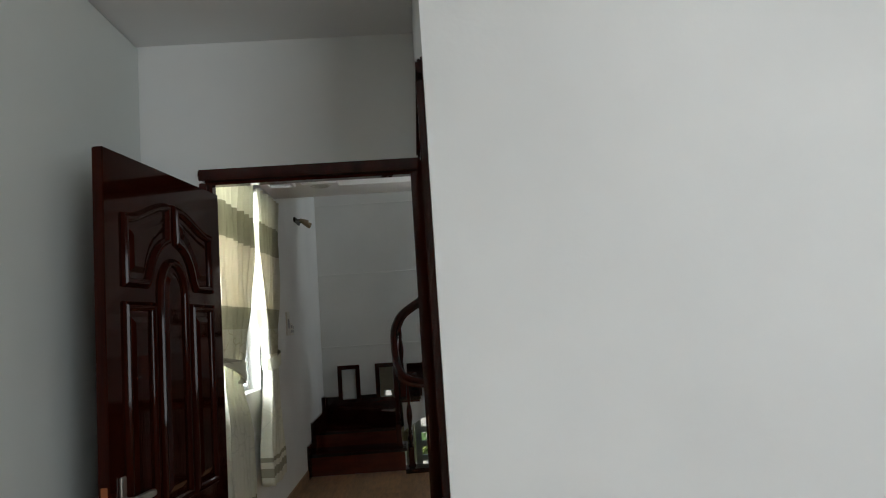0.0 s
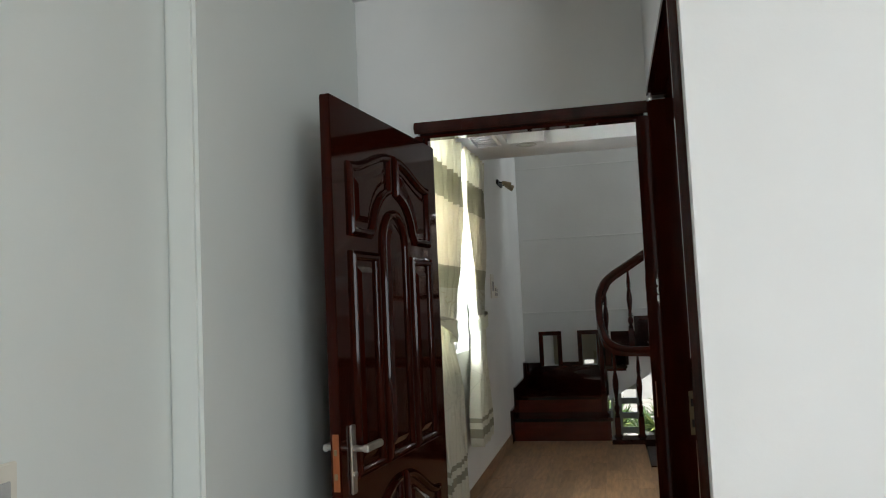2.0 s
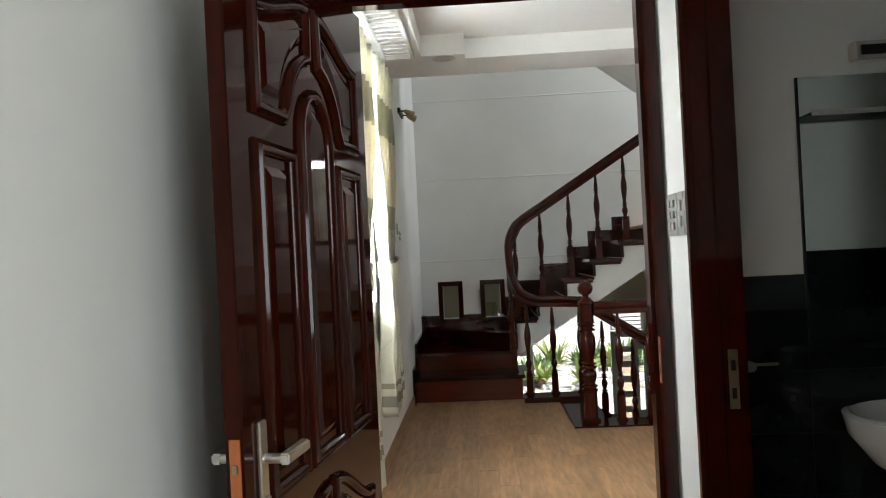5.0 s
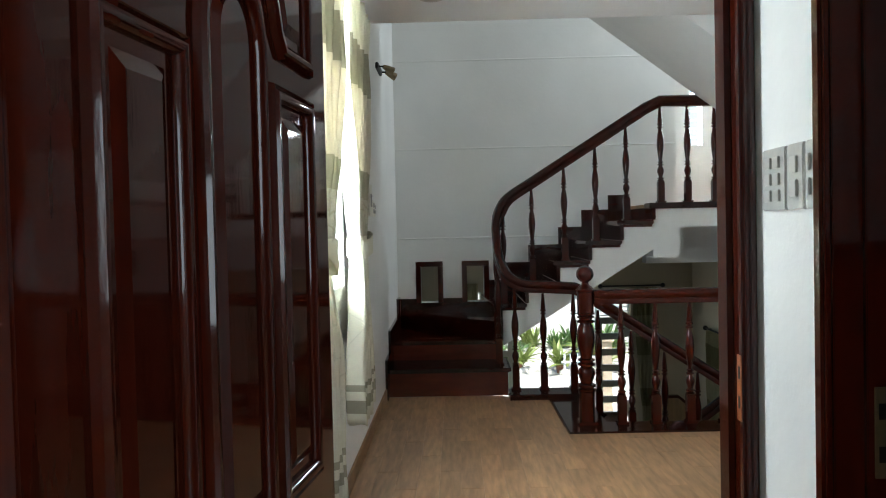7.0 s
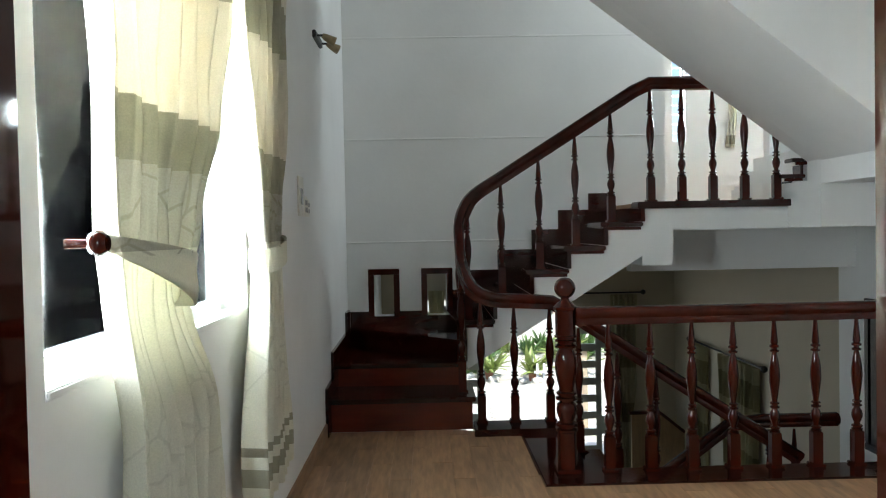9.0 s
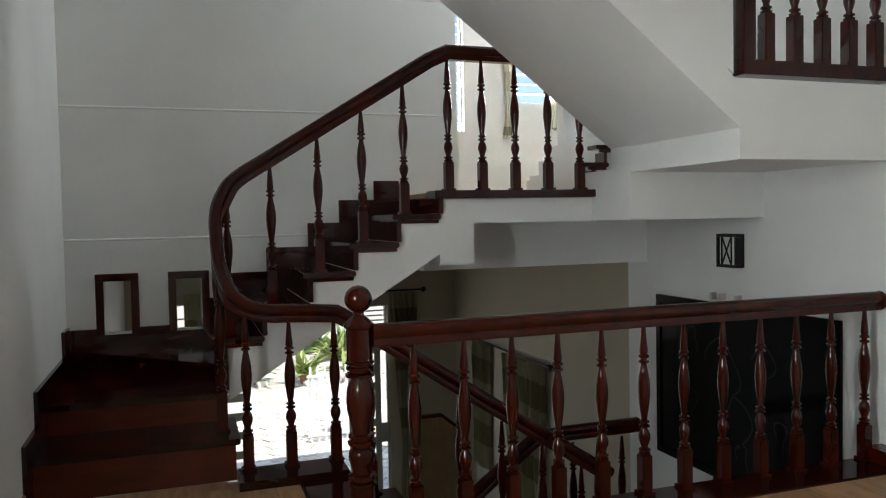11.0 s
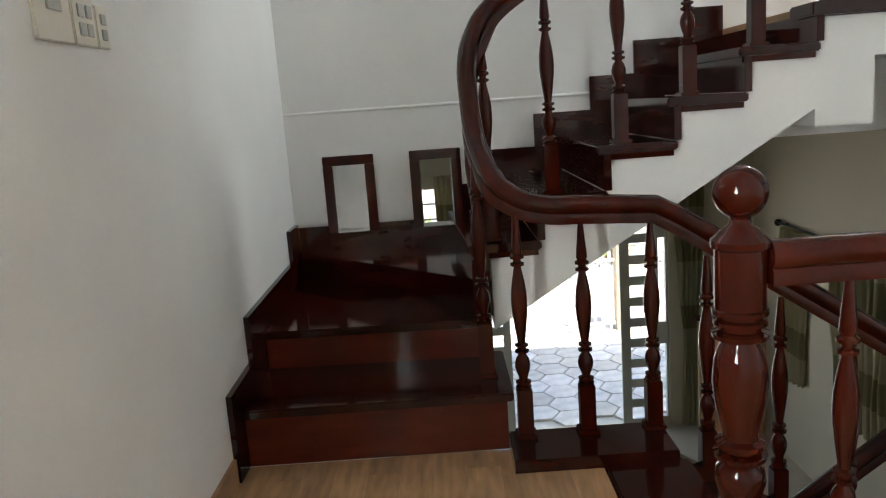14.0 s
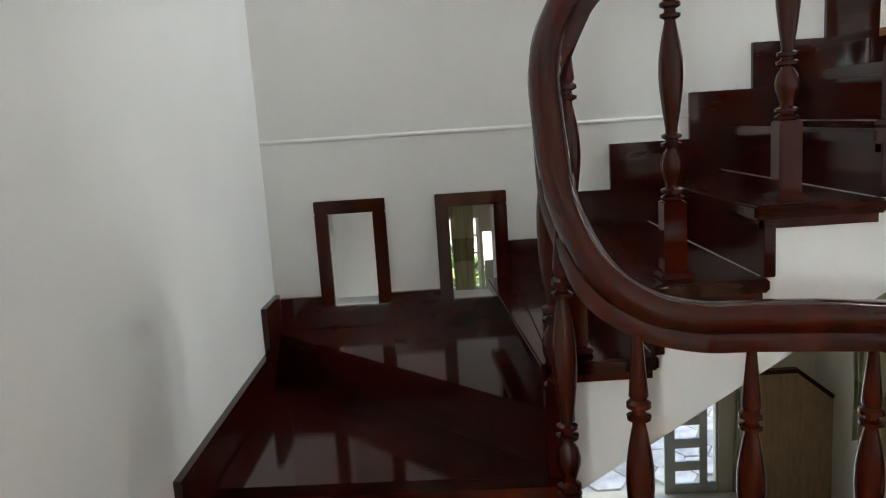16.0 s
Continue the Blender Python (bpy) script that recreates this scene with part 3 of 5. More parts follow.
# ---- stairs ----
def stair_up():
    t = thing("staircase", (-1.0, 0.907, 0), "dark lacquered winding wooden stair rising to the landing", "staircase")
    bpy.context.view_layer.update()
    inv = t.matrix_world.inverted()

    def add(name, bm, mat=TREAD, label=""):
        bmesh.ops.transform(bm, matrix=inv, verts=bm.verts)
        return part(name, bm, mat, t, label)
    # winder steps: plan outlines with the riser's line first
    plans = [[(XL + 0.023, 0.972), (-0.492, 0.972), (-0.492, 1.45), (XL + 0.023, 1.45)],
             [(XL + 0.023, 1.42), (-0.545, 1.382), (-0.545, 1.45), (-1.43, 2.395), (XL + 0.023, 2.395)],
             [(-1.46, 2.34), (-0.56, 1.40), (-0.40, 1.40), (-0.40, YF - 0.025), (XL + 0.023, YF - 0.025), (XL + 0.023, 2.36)]]
    for k, plan in enumerate(plans):
        z = TZ[k + 1]
        # lowest two risers get the lit colour, the third the shaded one
        add("riser", prism(bmesh.new(), plan, "z", TZ[k], z - 0.036), RISER_LIT if k < 2 else TREAD)
        edge = [(p[0] + (0.025 if p[0] > -0.6 else 0), p[1] - (0.028 if i < 2 else 0)) for i, p in enumerate(plan)]
        add("tread", prism(bmesh.new(), edge, "z", z - 0.035, z, bevel=0.006), TREAD)
    xs = [-0.535, -0.30, -0.02, 0.265, 0.547, 0.829]
    add("riser", prism(bmesh.new(), [(-0.56, 1.33), (-0.525, 1.33), (-0.60, YF - 0.03), (-0.635, YF - 0.03)], "z", TZ[3] + 0.001, TZ[4] - 0.0365), TREAD)
    add("tread", prism(bmesh.new(), [(-0.59, 1.305), (-0.565, 1.305), (-0.565, YF - 0.023), (-0.665, YF - 0.023)], "z", TZ[4] - 0.036, TZ[4], bevel=0.005), TREAD)
    for k in range(5):
        z, x0, x1 = TZ[k + 4], xs[k], xs[k + 1]
        add("riser", boxed(x0 - 0.002, 1.318, TZ[k + 3] + 0.001, x0 + 0.028, YF - 0.022, z - 0.0365, bevel=0.002), TREAD)
        add("tread", boxed(x0 - 0.03, 1.305, z - 0.036, x1 + 0.01, YF - 0.022, z, bevel=0.006), TREAD)
        add("step_trim", boxed(x0 - 0.002, 1.322, z - 0.060, x1 - 0.003, 1.349, z - 0.0365), WOOD)
    add("riser", boxed(0.827, 1.318, TZ[8] + 0.001, 0.857, YF - 0.022, 1.563, bevel=0.002), WOOD)
    # landing edge strip
    add("nosing", boxed(0.80, 1.30, 1.548, 2.0, 1.50, 1.60, bevel=0.006), TREAD)
    # skirts along the walls
    add("wall_skirt", prism(bmesh.new(), [(0.845, 0.0), (0.845, 0.335), (1.19, 0.345), (1.19, 0.535), (2.17, 0.55), (2.17, 0.72), (YF - 0.022, 0.72), (YF - 0.022, 0.0)], "x", XL + 0.001, XL + 0.022), TREAD)
    top = [(-1.492, 0.30), (-1.492, 0.70), (-0.61, 0.70), (-0.61, 0.88), (-0.45, 0.88), (-0.45, 1.055), (-0.165, 1.055), (-0.165, 1.23), (0.145, 1.23), (0.145, 1.405),
           (0.385, 1.405), (0.385, 1.575), (0.66, 1.575), (0.66, 1.72), (0.86, 1.72), (0.86, 1.55), (-0.4, 0.62)]
    for a, b in zip(top[1:14:2], top[2:15:2]):
        lo = max(0.30, a[1] - 0.36)
        if abs(a[1] - 0.70) < 0.01:
            for u0, u1, v0 in ((a[0], -1.275, lo), (-1.275, -1.10, 0.2), (-1.10, -0.80, lo), (-0.80, -0.63, 0.2), (-0.63, b[0], lo)):
                add("wall_skirt", boxed(u0, YF - 0.021, lo, u1, YF - 0.001, 0.656 if v0 == 0.2 else a[1]), TREAD)
        else:
            add("wall_skirt", boxed(a[0] + 0.0005, YF - 0.021, lo, b[0], YF - 0.001, a[1]), TREAD)
    # far steps beyond the landing
    for x0, x1, z in ((1.907, 2.09, 1.787), (1.991, 2.22, 1.909), (2.08, 2.34, 2.03)):
        add("tread", boxed(x0, 1.335, z - 0.03, x1, 1.47, z, bevel=0.005), TREAD)
        add("step_trim", boxed(x0 + 0.03, 1.339, z - 0.052, x1 - 0.02, 1.358, z - 0.0305), WOOD)
        add("riser", boxed(x0 + 0.06, 1.337, z - 0.155 if z > 1.8 else 1.601, x0 + 0.082, 1.46, z - 0.0525), TREAD)
    return t


stair_up()
setting("landing_floor", boxed(0.858, 1.501, 1.546, 2.0, YF + 0.0, 1.597), LAM, "tan laminate stair landing", "floor")


def stair_down():
    t = thing("staircase", (0.1, 0.3, 0), "dark lacquered wooden stair going down", "staircase")
    bpy.context.view_layer.update()
    inv = t.matrix_world.inverted()

    def add(name, bm, mat=TREAD):
        bmesh.ops.transform(bm, matrix=inv, verts=bm.verts)
        return part(name, bm, mat, t)
    add("top_step", prism(bmesh.new(), [(-0.165, -0.262), (XR, -0.262), (XR, -0.012), (0.13, -0.012), (0.13, 0.774), (-0.165, 0.774)], "z", -0.05, 0.012, bevel=0.005))
    run, rise = 0.275, 0.1815
    for k in range(6):
        x, z = 0.13 + run * k, -rise * (k + 1)
        add("riser", boxed(x - 0.025, 0.0, z, x - 0.001, 1.01, z + rise - 0.051), WOOD)
        add("tread", boxed(x - 0.02, -0.005, z - 0.035, x + run + 0.02, 1.03, z, bevel=0.005))
    add("stringer", prism(bmesh.new(), [(0.13, -0.06), (0.13, -0.36), (1.78, -1.45), (1.78, -1.05)], "y", 0.95, 1.0), WOOD)
    return t


stair_down()


def stair_below():
    t = thing("staircase", (0.5, 1.2, -1.095), "dark wooden stair to the lower room", "staircase")
    part("landing", boxed(0.95, -1.2, -0.03, 2.5, 0.3, 0, bevel=0.004), TREAD, t)
    for k in range(9):
        x, z = 0.95 - 0.26 * k, -0.178 * (k + 1)
        part("riser", boxed(x - 0.02, -0.28, z, x, 0.28, z + 0.177), WOOD, t)
        part("tread", boxed(x - 0.28, -0.29, z - 0.035, x + 0.01, 0.29, z - 0.001, bevel=0.004), TREAD, t)
    part("stringer", prism(bmesh.new(), [(0.95, -0.03), (0.95, -0.35), (-1.4, -1.77), (-1.4, -1.6)], "y", 0.291, 0.33), WOOD, t)


stair_below()
setting("stair_flight_lower", prism(bmesh.new(), [(0.1, -0.26), (1.55, -1.13), (XR, -1.13), (XR, -1.3), (1.6, -1.3), (0.1, -0.42)], "y", 0.0, 0.949), WALL, "white plastered body under the lower stair", "stair flight")
setting("curb_back", boxed(-0.490, 0.772, -0.3, 0.10, 1.03, 0.045, bevel=0.005), TREAD, "dark wooden kerb under the balusters", "kerb")
setting("floor_edge", boxed(-0.169, -0.019, -0.22, 0.10, 0.775, -0.052), WALL, "white plaster edge of the stairwell", "floor edge")
setting("curb_end", boxed(2.87, -0.23, 0.0125, XR, -0.05, 0.09, bevel=0.006), WOOD, "small dark wooden end kerb", "kerb")

# ---- balusters, rails ----
TURN = [(0.024, 0.24), (0.029, 0.245), (0.030, 0.253), (0.020, 0.259), (0.020, 0.263), (0.029, 0.267), (0.029, 0.276), (0.017, 0.282), (0.0165, 0.292), (0.022, 0.310),
        (0.0285, 0.335), (0.0295, 0.352), (0.025, 0.376), (0.0145, 0.396), (0.0145, 0.401), (0.026, 0.406), (0.027, 0.416), (0.016, 0.421), (0.016, 0.428), (0.025, 0.433), (0.025, 0.442),
        (0.015, 0.448), (0.0155, 0.462), (0.0215, 0.51), (0.0285, 0.58), (0.0305, 0.62), (0.029, 0.67), (0.024, 0.715), (0.0175, 0.755), (0.014, 0.775), (0.014, 0.781), (0.025, 0.787), (0.026, 0.797),
        (0.0145, 0.803), (0.0145, 0.812), (0.026, 0.818), (0.026, 0.829), (0.017, 0.838), (0.021, 0.848), (0.0195, 0.87), (0.015, 0.93), (0.010, 1.0)]


def shaft_mesh(h, base):
    return lathe(bmesh.new(), [(r, base + (z - 0.24) / 0.76 * (h - base)) for r, z in TURN], 18)


def baluster_parts(t, h, base, at=(0, 0, 0)):
    for nm, bm in (("plinth", boxed(-0.040, -0.040, 0, 0.040, 0.040, 0.016, bevel=0.004)), ("base", boxed(-0.029, -0.029, 0.0162, 0.029, 0.029, base, bevel=0.004)), ("shaft", shaft_mesh(h, base))):
        bmesh.ops.translate(bm, verts=bm.verts, vec=at)
        part(nm, bm, WOOD, t, smooth=nm == "shaft")


BAL = {}


def baluster(x, y, z, h, base, group, mat=WOOD):
    key = (round(h, 3), round(base, 3))
    label = "turned dark red lacquered wooden baluster"
    if key not in BAL:
        ob = thing("baluster", (x, y, z), label, "baluster", group)
        baluster_parts(ob, h, base)
        BAL[key] = ob
        return ob
    ob = copy_thing(BAL[key], pose(x, y, z))
    return tagged(ob, label, "baluster", group)


RAIL = [(-0.030, -0.050), (0.030, -0.050), (0.033, -0.022), (0.026, -0.012), (0.037, 0.004), (0.038, 0.024), (0.028, 0.044), (0.010, 0.052),
        (-0.010, 0.052), (-0.028, 0.044), (-0.038, 0.024), (-0.037, 0.004), (-0.026, -0.012), (-0.033, -0.022)]
YR = -0.055


def newel():
    prof = [(0.055, 0.022), (0.055, 0.232), (0.064, 0.238), (0.065, 0.250), (0.046, 0.256), (0.046, 0.264), (0.063, 0.269), (0.063, 0.283), (0.043, 0.291), (0.043, 0.303), (0.052, 0.33),
            (0.060, 0.362), (0.056, 0.392), (0.038, 0.410), (0.038, 0.416), (0.060, 0.421), (0.063, 0.434), (0.044, 0.441), (0.044, 0.448), (0.058, 0.453), (0.058, 0.464), (0.041, 0.472), (0.041, 0.486),
            (0.049, 0.52), (0.061, 0.58), (0.064, 0.62), (0.060, 0.67), (0.049, 0.705), (0.041, 0.716), (0.041, 0.722), (0.063, 0.728), (0.066, 0.740), (0.046, 0.747), (0.046, 0.756), (0.061, 0.761), (0.061, 0.771),
            (0.050, 0.776), (0.050, 0.782), (0.064, 0.787), (0.064, 0.797), (0.058, 0.801), (0.058, 0.942), (0.066, 0.947), (0.067, 0.963), (0.057, 0.972), (0.044, 0.986), (0.026, 0.999), (0.023, 1.012), (0.030, 1.022)]
    c, r = 1.057, 0.061
    t = thing("newel_post", (-0.005, YR + 0.02, 0.0125), "stout turned newel post with a ball top", "newel post")
    part("base", boxed(-0.068, -0.068, 0, 0.068, 0.068, 0.0215, bevel=0.005), WOOD, t)
    part("shaft", lathe(bmesh.new(), [(q, z * 0.985) for q, z in prof], 28), WOOD, t, smooth=True)
    part("ball", lathe(bmesh.new(), [(r * math.cos(a), c + r * math.sin(a)) for a in [math.radians(-60 + 12.4 * i) for i in range(13)]], 28), WOOD, t, "round polished ball top", smooth=True)
    return t


newel()


def rail(name, bm, label, knob=None):
    t = thing(name, (0, 0, 0), label, "handrail")
    part("rail", bm, WOOD, t, smooth=True)
    if knob:
        k = lathe(bmesh.new(), [(0.038, 0), (0.052, 0.006), (0.055, 0.02), (0.048, 0.032), (0.03, 0.038)], 18)
        bmesh.ops.rotate(k, verts=k.verts, matrix=Matrix.Rotation(radians(90), 3, 'Y'))
        bmesh.ops.translate(k, verts=k.verts, vec=knob)
        part("end_cap", k, WOOD, t, "turned round end cap")
    return t


ZR = 0.908
rail("handrail", sweep(bmesh.new(), RAIL, [(0.05, YR, ZR), (1.5, YR, ZR), (2.962, YR, ZR)]), "straight dark lacquered handrail ending at the wall", (2.960, YR, ZR))
for i in range(12):
    baluster(0.237 + i * 0.2395, YR, 0.0125, ZR - 0.06, 0.20, "balusters of the gallery")
# wreathed rail: down the upper flight, round the winder, then along the lower flight
YK = 0.98
up = [(1.40, 1.40, 2.50), (1.15, 1.40, 2.50), (0.93, 1.40, 2.50), (0.80, 1.40, 2.44)]
w = [(0.6, 1.40, 2.315), (0.2, 1.40, 2.065), (-0.20, 1.40, 1.815), (-0.42, 1.395, 1.675), (-0.50, 1.375, 1.575), (-0.545, 1.325, 1.45), (-0.553, 1.26, 1.30), (-0.54, 1.18, 1.15), (-0.49, YK + 0.065, 1.01),
     (-0.405, YK + 0.02, 0.940), (-0.30, YK, 0.912), (-0.2, YK, 0.906)]
low = [(-0.05, YK, 0.898), (0.08, YK, 0.888), (0.165, YK, 0.840), (1.0, YK, 0.285), (1.85, YK, -0.275)]
wreath = spline(w, 5)
cut = 18
curved = rail("handrail", sweep(bmesh.new(), RAIL, [Vector(p) for p in [(2.35, 1.40, 2.50)] + up] + wreath[:cut + 1]), "dark lacquered handrail curving round the stair turn")
part("wreath", sweep(bmesh.new(), RAIL, wreath[cut:]), WOOD, curved, smooth=True)
part("lower_rail", sweep(bmesh.new(), RAIL, [wreath[-1]] + [Vector(p) for p in low]), WOOD, curved, smooth=True)
for x in (0.93, 1.17, 1.41, 1.655, 1.90):
    baluster(x, 1.41, 1.601, 0.85, 0.19, "balusters of the landing")
for x, z, top in ((-0.225, TZ[5], 1.80), (0.065, TZ[6], 1.98), (0.345, TZ[7], 2.155), (0.62, TZ[8], 2.327)):
    baluster(x, 1.395, z + 0.001, top - 0.05 - z, 0.20, "balusters of the upper flight")
baluster(-0.485, 1.40, TZ[4] + 0.001, 1.62 - 0.05 - TZ[4], 0.2, "balusters of the upper flight")
baluster(-0.552, 1.15, TZ[1] + 0.001, 1.20 - 0.06 - TZ[1], 0.22, "balusters of the winder")
baluster(-0.552, 1.335, TZ[2] + 0.001, 1.54 - 0.06 - TZ[2], 0.25, "balusters of the winder")
for x, h in ((-0.425, 0.855), (-0.188, 0.805), (0.065, 0.795)):
    baluster(x, YK, 0.046, h, 0.19, "balusters above the kerb")
for i in range(6):
    x = 0.27 + i * 0.275
    z = -0.1815 * (i + 1)
    baluster(x, YK, z + 0.001, 0.882 - (x - 0.085) * 0.657 - 0.06 - z, 0.2, "balusters of the lower flight")

# ---- framed openings in the stair wall ----
def opening_frame(x0, x1):
    t = thing("opening_frame", ((x0 + x1) / 2, YF, 0.66), "dark wooden frame round a small wall opening", "frame", "small framed openings")
    w = (x1 - x0) / 2
    for a in ((-w, -w + 0.052), (w - 0.052, w)):
        bm = boxed(a[0], -0.022, 0.0, a[1], 0.115, 0.42 - 0.0525, bevel=0.003)
        box(bm, a[0] + 0.012, -0.030, 0.0, a[1] - 0.012, -0.0221, 0.367, bevel=0.003)
        part("side", bm, WOOD, t)
    bm = boxed(-w, -0.022, 0.368, w, 0.115, 0.42, bevel=0.003)
    box(bm, -w + 0.01, -0.030, 0.38, w - 0.01, -0.0221, 0.408, bevel=0.003)
    part("head", bm, WOOD, t)


opening_frame(-1.327, -1.047)
opening_frame(-0.852, -0.572)


# ---- window of the hall, curtains ----
def hall_window():
    t = tagged(new("window_1"), "white framed window with horizontal bars, very bright outside", "window", kind="structure")
    t.matrix_world = pose(XL - 0.12, -2.1, 1.1)
    for y0, y1, z0, z1 in ((-0.80, -0.74, 0, 1.5), (0.74, 0.80, 0, 1.5), (-0.739, 0.739, 0, 0.06), (-0.739, 0.739, 1.44, 1.5), (-0.03, 0.03, 0.061, 1.439)):
        part("window_frame", boxed(-0.03, y0, z0, 0.03, y1, z1, bevel=0.004), WHITEM, t)
    for i in range(1, 9):
        part("bar", boxed(-0.075, -0.795, i * 0.165 - 0.013, -0.055, 0.795, i * 0.165 + 0.013, bevel=0.003), WHITEM, t)
    part("window_sill", boxed(0.031, -0.795, 0.0008, 0.125, 0.795, 0.02, bevel=0.004), WALL, t)
    for s in (-1, 1):
        p = part("pane", boxed(-0.003, min(s * 0.03, s * 0.74), 0.06, 0.003, max(s * 0.03, s * 0.74), 1.44), GLASS, t)
        p.visible_shadow = False


hall_window()
BANDS = [(1.38, "g"), (1.57, "o"), (1.72, "c"), (2.14, "o"), (2.36, "p"), (2.6, "c"), (2.75, "o")]
HEM = [(0.2, "p"), (0.50, "o"), (0.56, "p"), (0.60, "o"), (0.63, "p")]
LEAVES = ((0.78, 0.35), (1.05, 0), (1.36, 1), (1.58, 0))
HC = curtain_material("striped_curtain_cloth", HEM + BANDS, 0.2, 2.95, LEAVES)
HN = curtain_material("long_striped_curtain_cloth", [(max(z - 0.16, 0.14), k) for z, k in HEM] + BANDS, 0.14, 2.95, LEAVES)


def curtain(name, label, rows, folds, depth, mat, x, tie=None, seed=0, flip=1, axis="y"):
    """rows: (z, u0, u1) down the cloth; folds run between them. A tied curtain is gathered where rows narrow."""
    rnd = random.Random(seed)
    ph = [rnd.uniform(0, 6.28) for _ in range(4)]
    n, bm, grid = 90, bmesh.new(), []
    rows = sorted(rows)
    zs = [rows[0][0] + (rows[-1][0] - rows[0][0]) * i / 56 for i in range(57)]
    for z in zs:
        for a, b in zip(rows, rows[1:]):
            if a[0] <= z <= b[0] + 1e-6:
                k = (z - a[0]) / (b[0] - a[0])
                k = k * k * (3 - 2 * k)
                u0, u1 = a[1] + (b[1] - a[1]) * k, a[2] + (b[2] - a[2]) * k
        wide = (u1 - u0)
        line = []
        for i in range(n + 1):
            f = i / n
            d = depth * (0.35 + 0.65 * min(1, wide / 0.5)) * (math.sin(f * folds * 6.283 + ph[0] + 0.5 * math.sin(z * 2 + ph[1])) + 0.35 * math.sin(f * folds * 13.1 + ph[2] + z * 1.3))
            d += 0.006 * math.sin(z * 9 + f * 11 + ph[3])
            u = u0 + wide * (f + 0.012 * math.sin(f * 31 + z * 4))
            zz = z + (0.012 * math.sin(f * folds * 6.28) if z == zs[0] else 0)
            line.append(bm.verts.new((x + flip * (0.05 + d), u, zz) if axis == "y" else (u, x + flip * (0.05 + d), zz)))
        grid.append(line)
    for p, q in zip(grid, grid[1:]):
        for i in range(n):
            bm.faces.new((p[i], p[i + 1], q[i + 1], q[i]))
    t = thing(name, (0, 0, 0), label, "curtain", "hall curtains" if tie else "")
    ob = part("cloth", bm, mat, t, smooth=False)
    for f in ob.data.polygons:
        f.use_smooth = True
    md = ob.modifiers.new("thick", 'SOLIDIFY')
    md.thickness = 0.003
    if tie == "wedge":
        bm, ring = bmesh.new(), []
        for i in range(17):
            f = min(1, i / 13)
            px = x + 0.05 + 0.085 * math.sin(math.pi * 0.62 * f) - max(0, i - 13) * 0.025
            ring.append([bm.verts.new((px + 0.004 * math.sin(7 * k + 3 * f), -2.815 + 0.40 * f - 0.02 * k * f, 1.42 - 0.055 * f - k * (0.025 + 0.105 * f))) for k in (0, 0.33, 0.67, 1)])
        for p, q in zip(ring, ring[1:]):
            for k in range(3):
                bm.faces.new((p[k], p[k + 1], q[k + 1], q[k]))
        band = part("tie_band", bm, mat, t, "pale cloth tie band", smooth=True)
        band.modifiers.new("thick", 'SOLIDIFY').thickness = 0.006
    elif tie:
        z, u0, u1 = tie
        c, r = (u0 + u1) / 2, (u1 - u0) / 2
        pts = [(x + flip * (0.055 + 0.062 * math.sin(a)), c + (r + 0.012) * math.cos(a), z + 0.03 * math.cos(a)) for a in [6.2832 * i / 20 for i in range(20)]]
        sec = [(-0.006, -0.045), (0.004, -0.04), (0.008, 0), (0.004, 0.04), (-0.006, 0.045)]
        part("tie_band", sweep(bmesh.new(), sec, pts, closed=True), mat, t, "pale cloth tie band")
    return t


curtain("curtain", "cream curtain with olive bands tied back beside the window", [(0.17, -2.64, -2.04), (0.9, -2.66, -2.10), (1.28, -2.74, -2.38), (1.45, -2.76, -2.28), (1.75, -2.78, -2.06), (2.2, -2.80, -1.90), (2.62, -2.82, -1.86)], 6, 0.038, HN, XL + 0.02, "wedge", 3)
curtain("curtain", "cream curtain with olive bands tied back at the window's far side", [(0.44, -1.66, -1.06), (0.9, -1.60, -1.10), (1.33, -1.44, -1.16), (1.55, -1.54, -1.12), (1.8, -1.66, -1.06), (2.62, -1.70, -0.98)], 6, 0.046, HC, XL + 0.035, (1.335, -1.45, -1.15), 8)


def curtain_rod():
    t = thing("curtain_rod", (XL + 0.07, -1.98, 2.60), "dark wooden curtain rod with round ends", "curtain rod")
    bm = lathe(bmesh.new(), [(0.014, -0.95), (0.014, 0.95)], 12)
    bmesh.ops.rotate(bm, verts=bm.verts, matrix=Matrix.Rotation(radians(90), 3, 'X'))
    part("rod", bm, WOOD, t, smooth=True)
    for s in (-1, 1):
        bm = bmesh.new()
        bmesh.ops.create_uvsphere(bm, u_segments=16, v_segments=10, radius=0.035, matrix=Matrix.Translation((0, s * 0.98, 0)))
        part("finial", bm, WOOD, t, smooth=True)
        part("bracket", boxed(-0.07, s * 0.90 - 0.012, -0.012, -0.005, s * 0.90 + 0.012, 0.012, bevel=0.003), WOOD, t)


curtain_rod()


def tie_knob():
    bm = lathe(bmesh.new(), [(0.012, 0), (0.010, 0.045), (0.020, 0.05), (0.027, 0.062), (0.026, 0.074), (0.016, 0.085)], 16)
    bmesh.ops.rotate(bm, verts=bm.verts, matrix=Matrix.Rotation(radians(90), 3, 'Y'))
    ob = part("holdback", bm, WOOD, smooth=True)
    ob.matrix_world = pose(XL, -2.80, 1.40)
    tagged(ob, "round dark wooden curtain holdback on the wall", "holdback")


tie_knob()


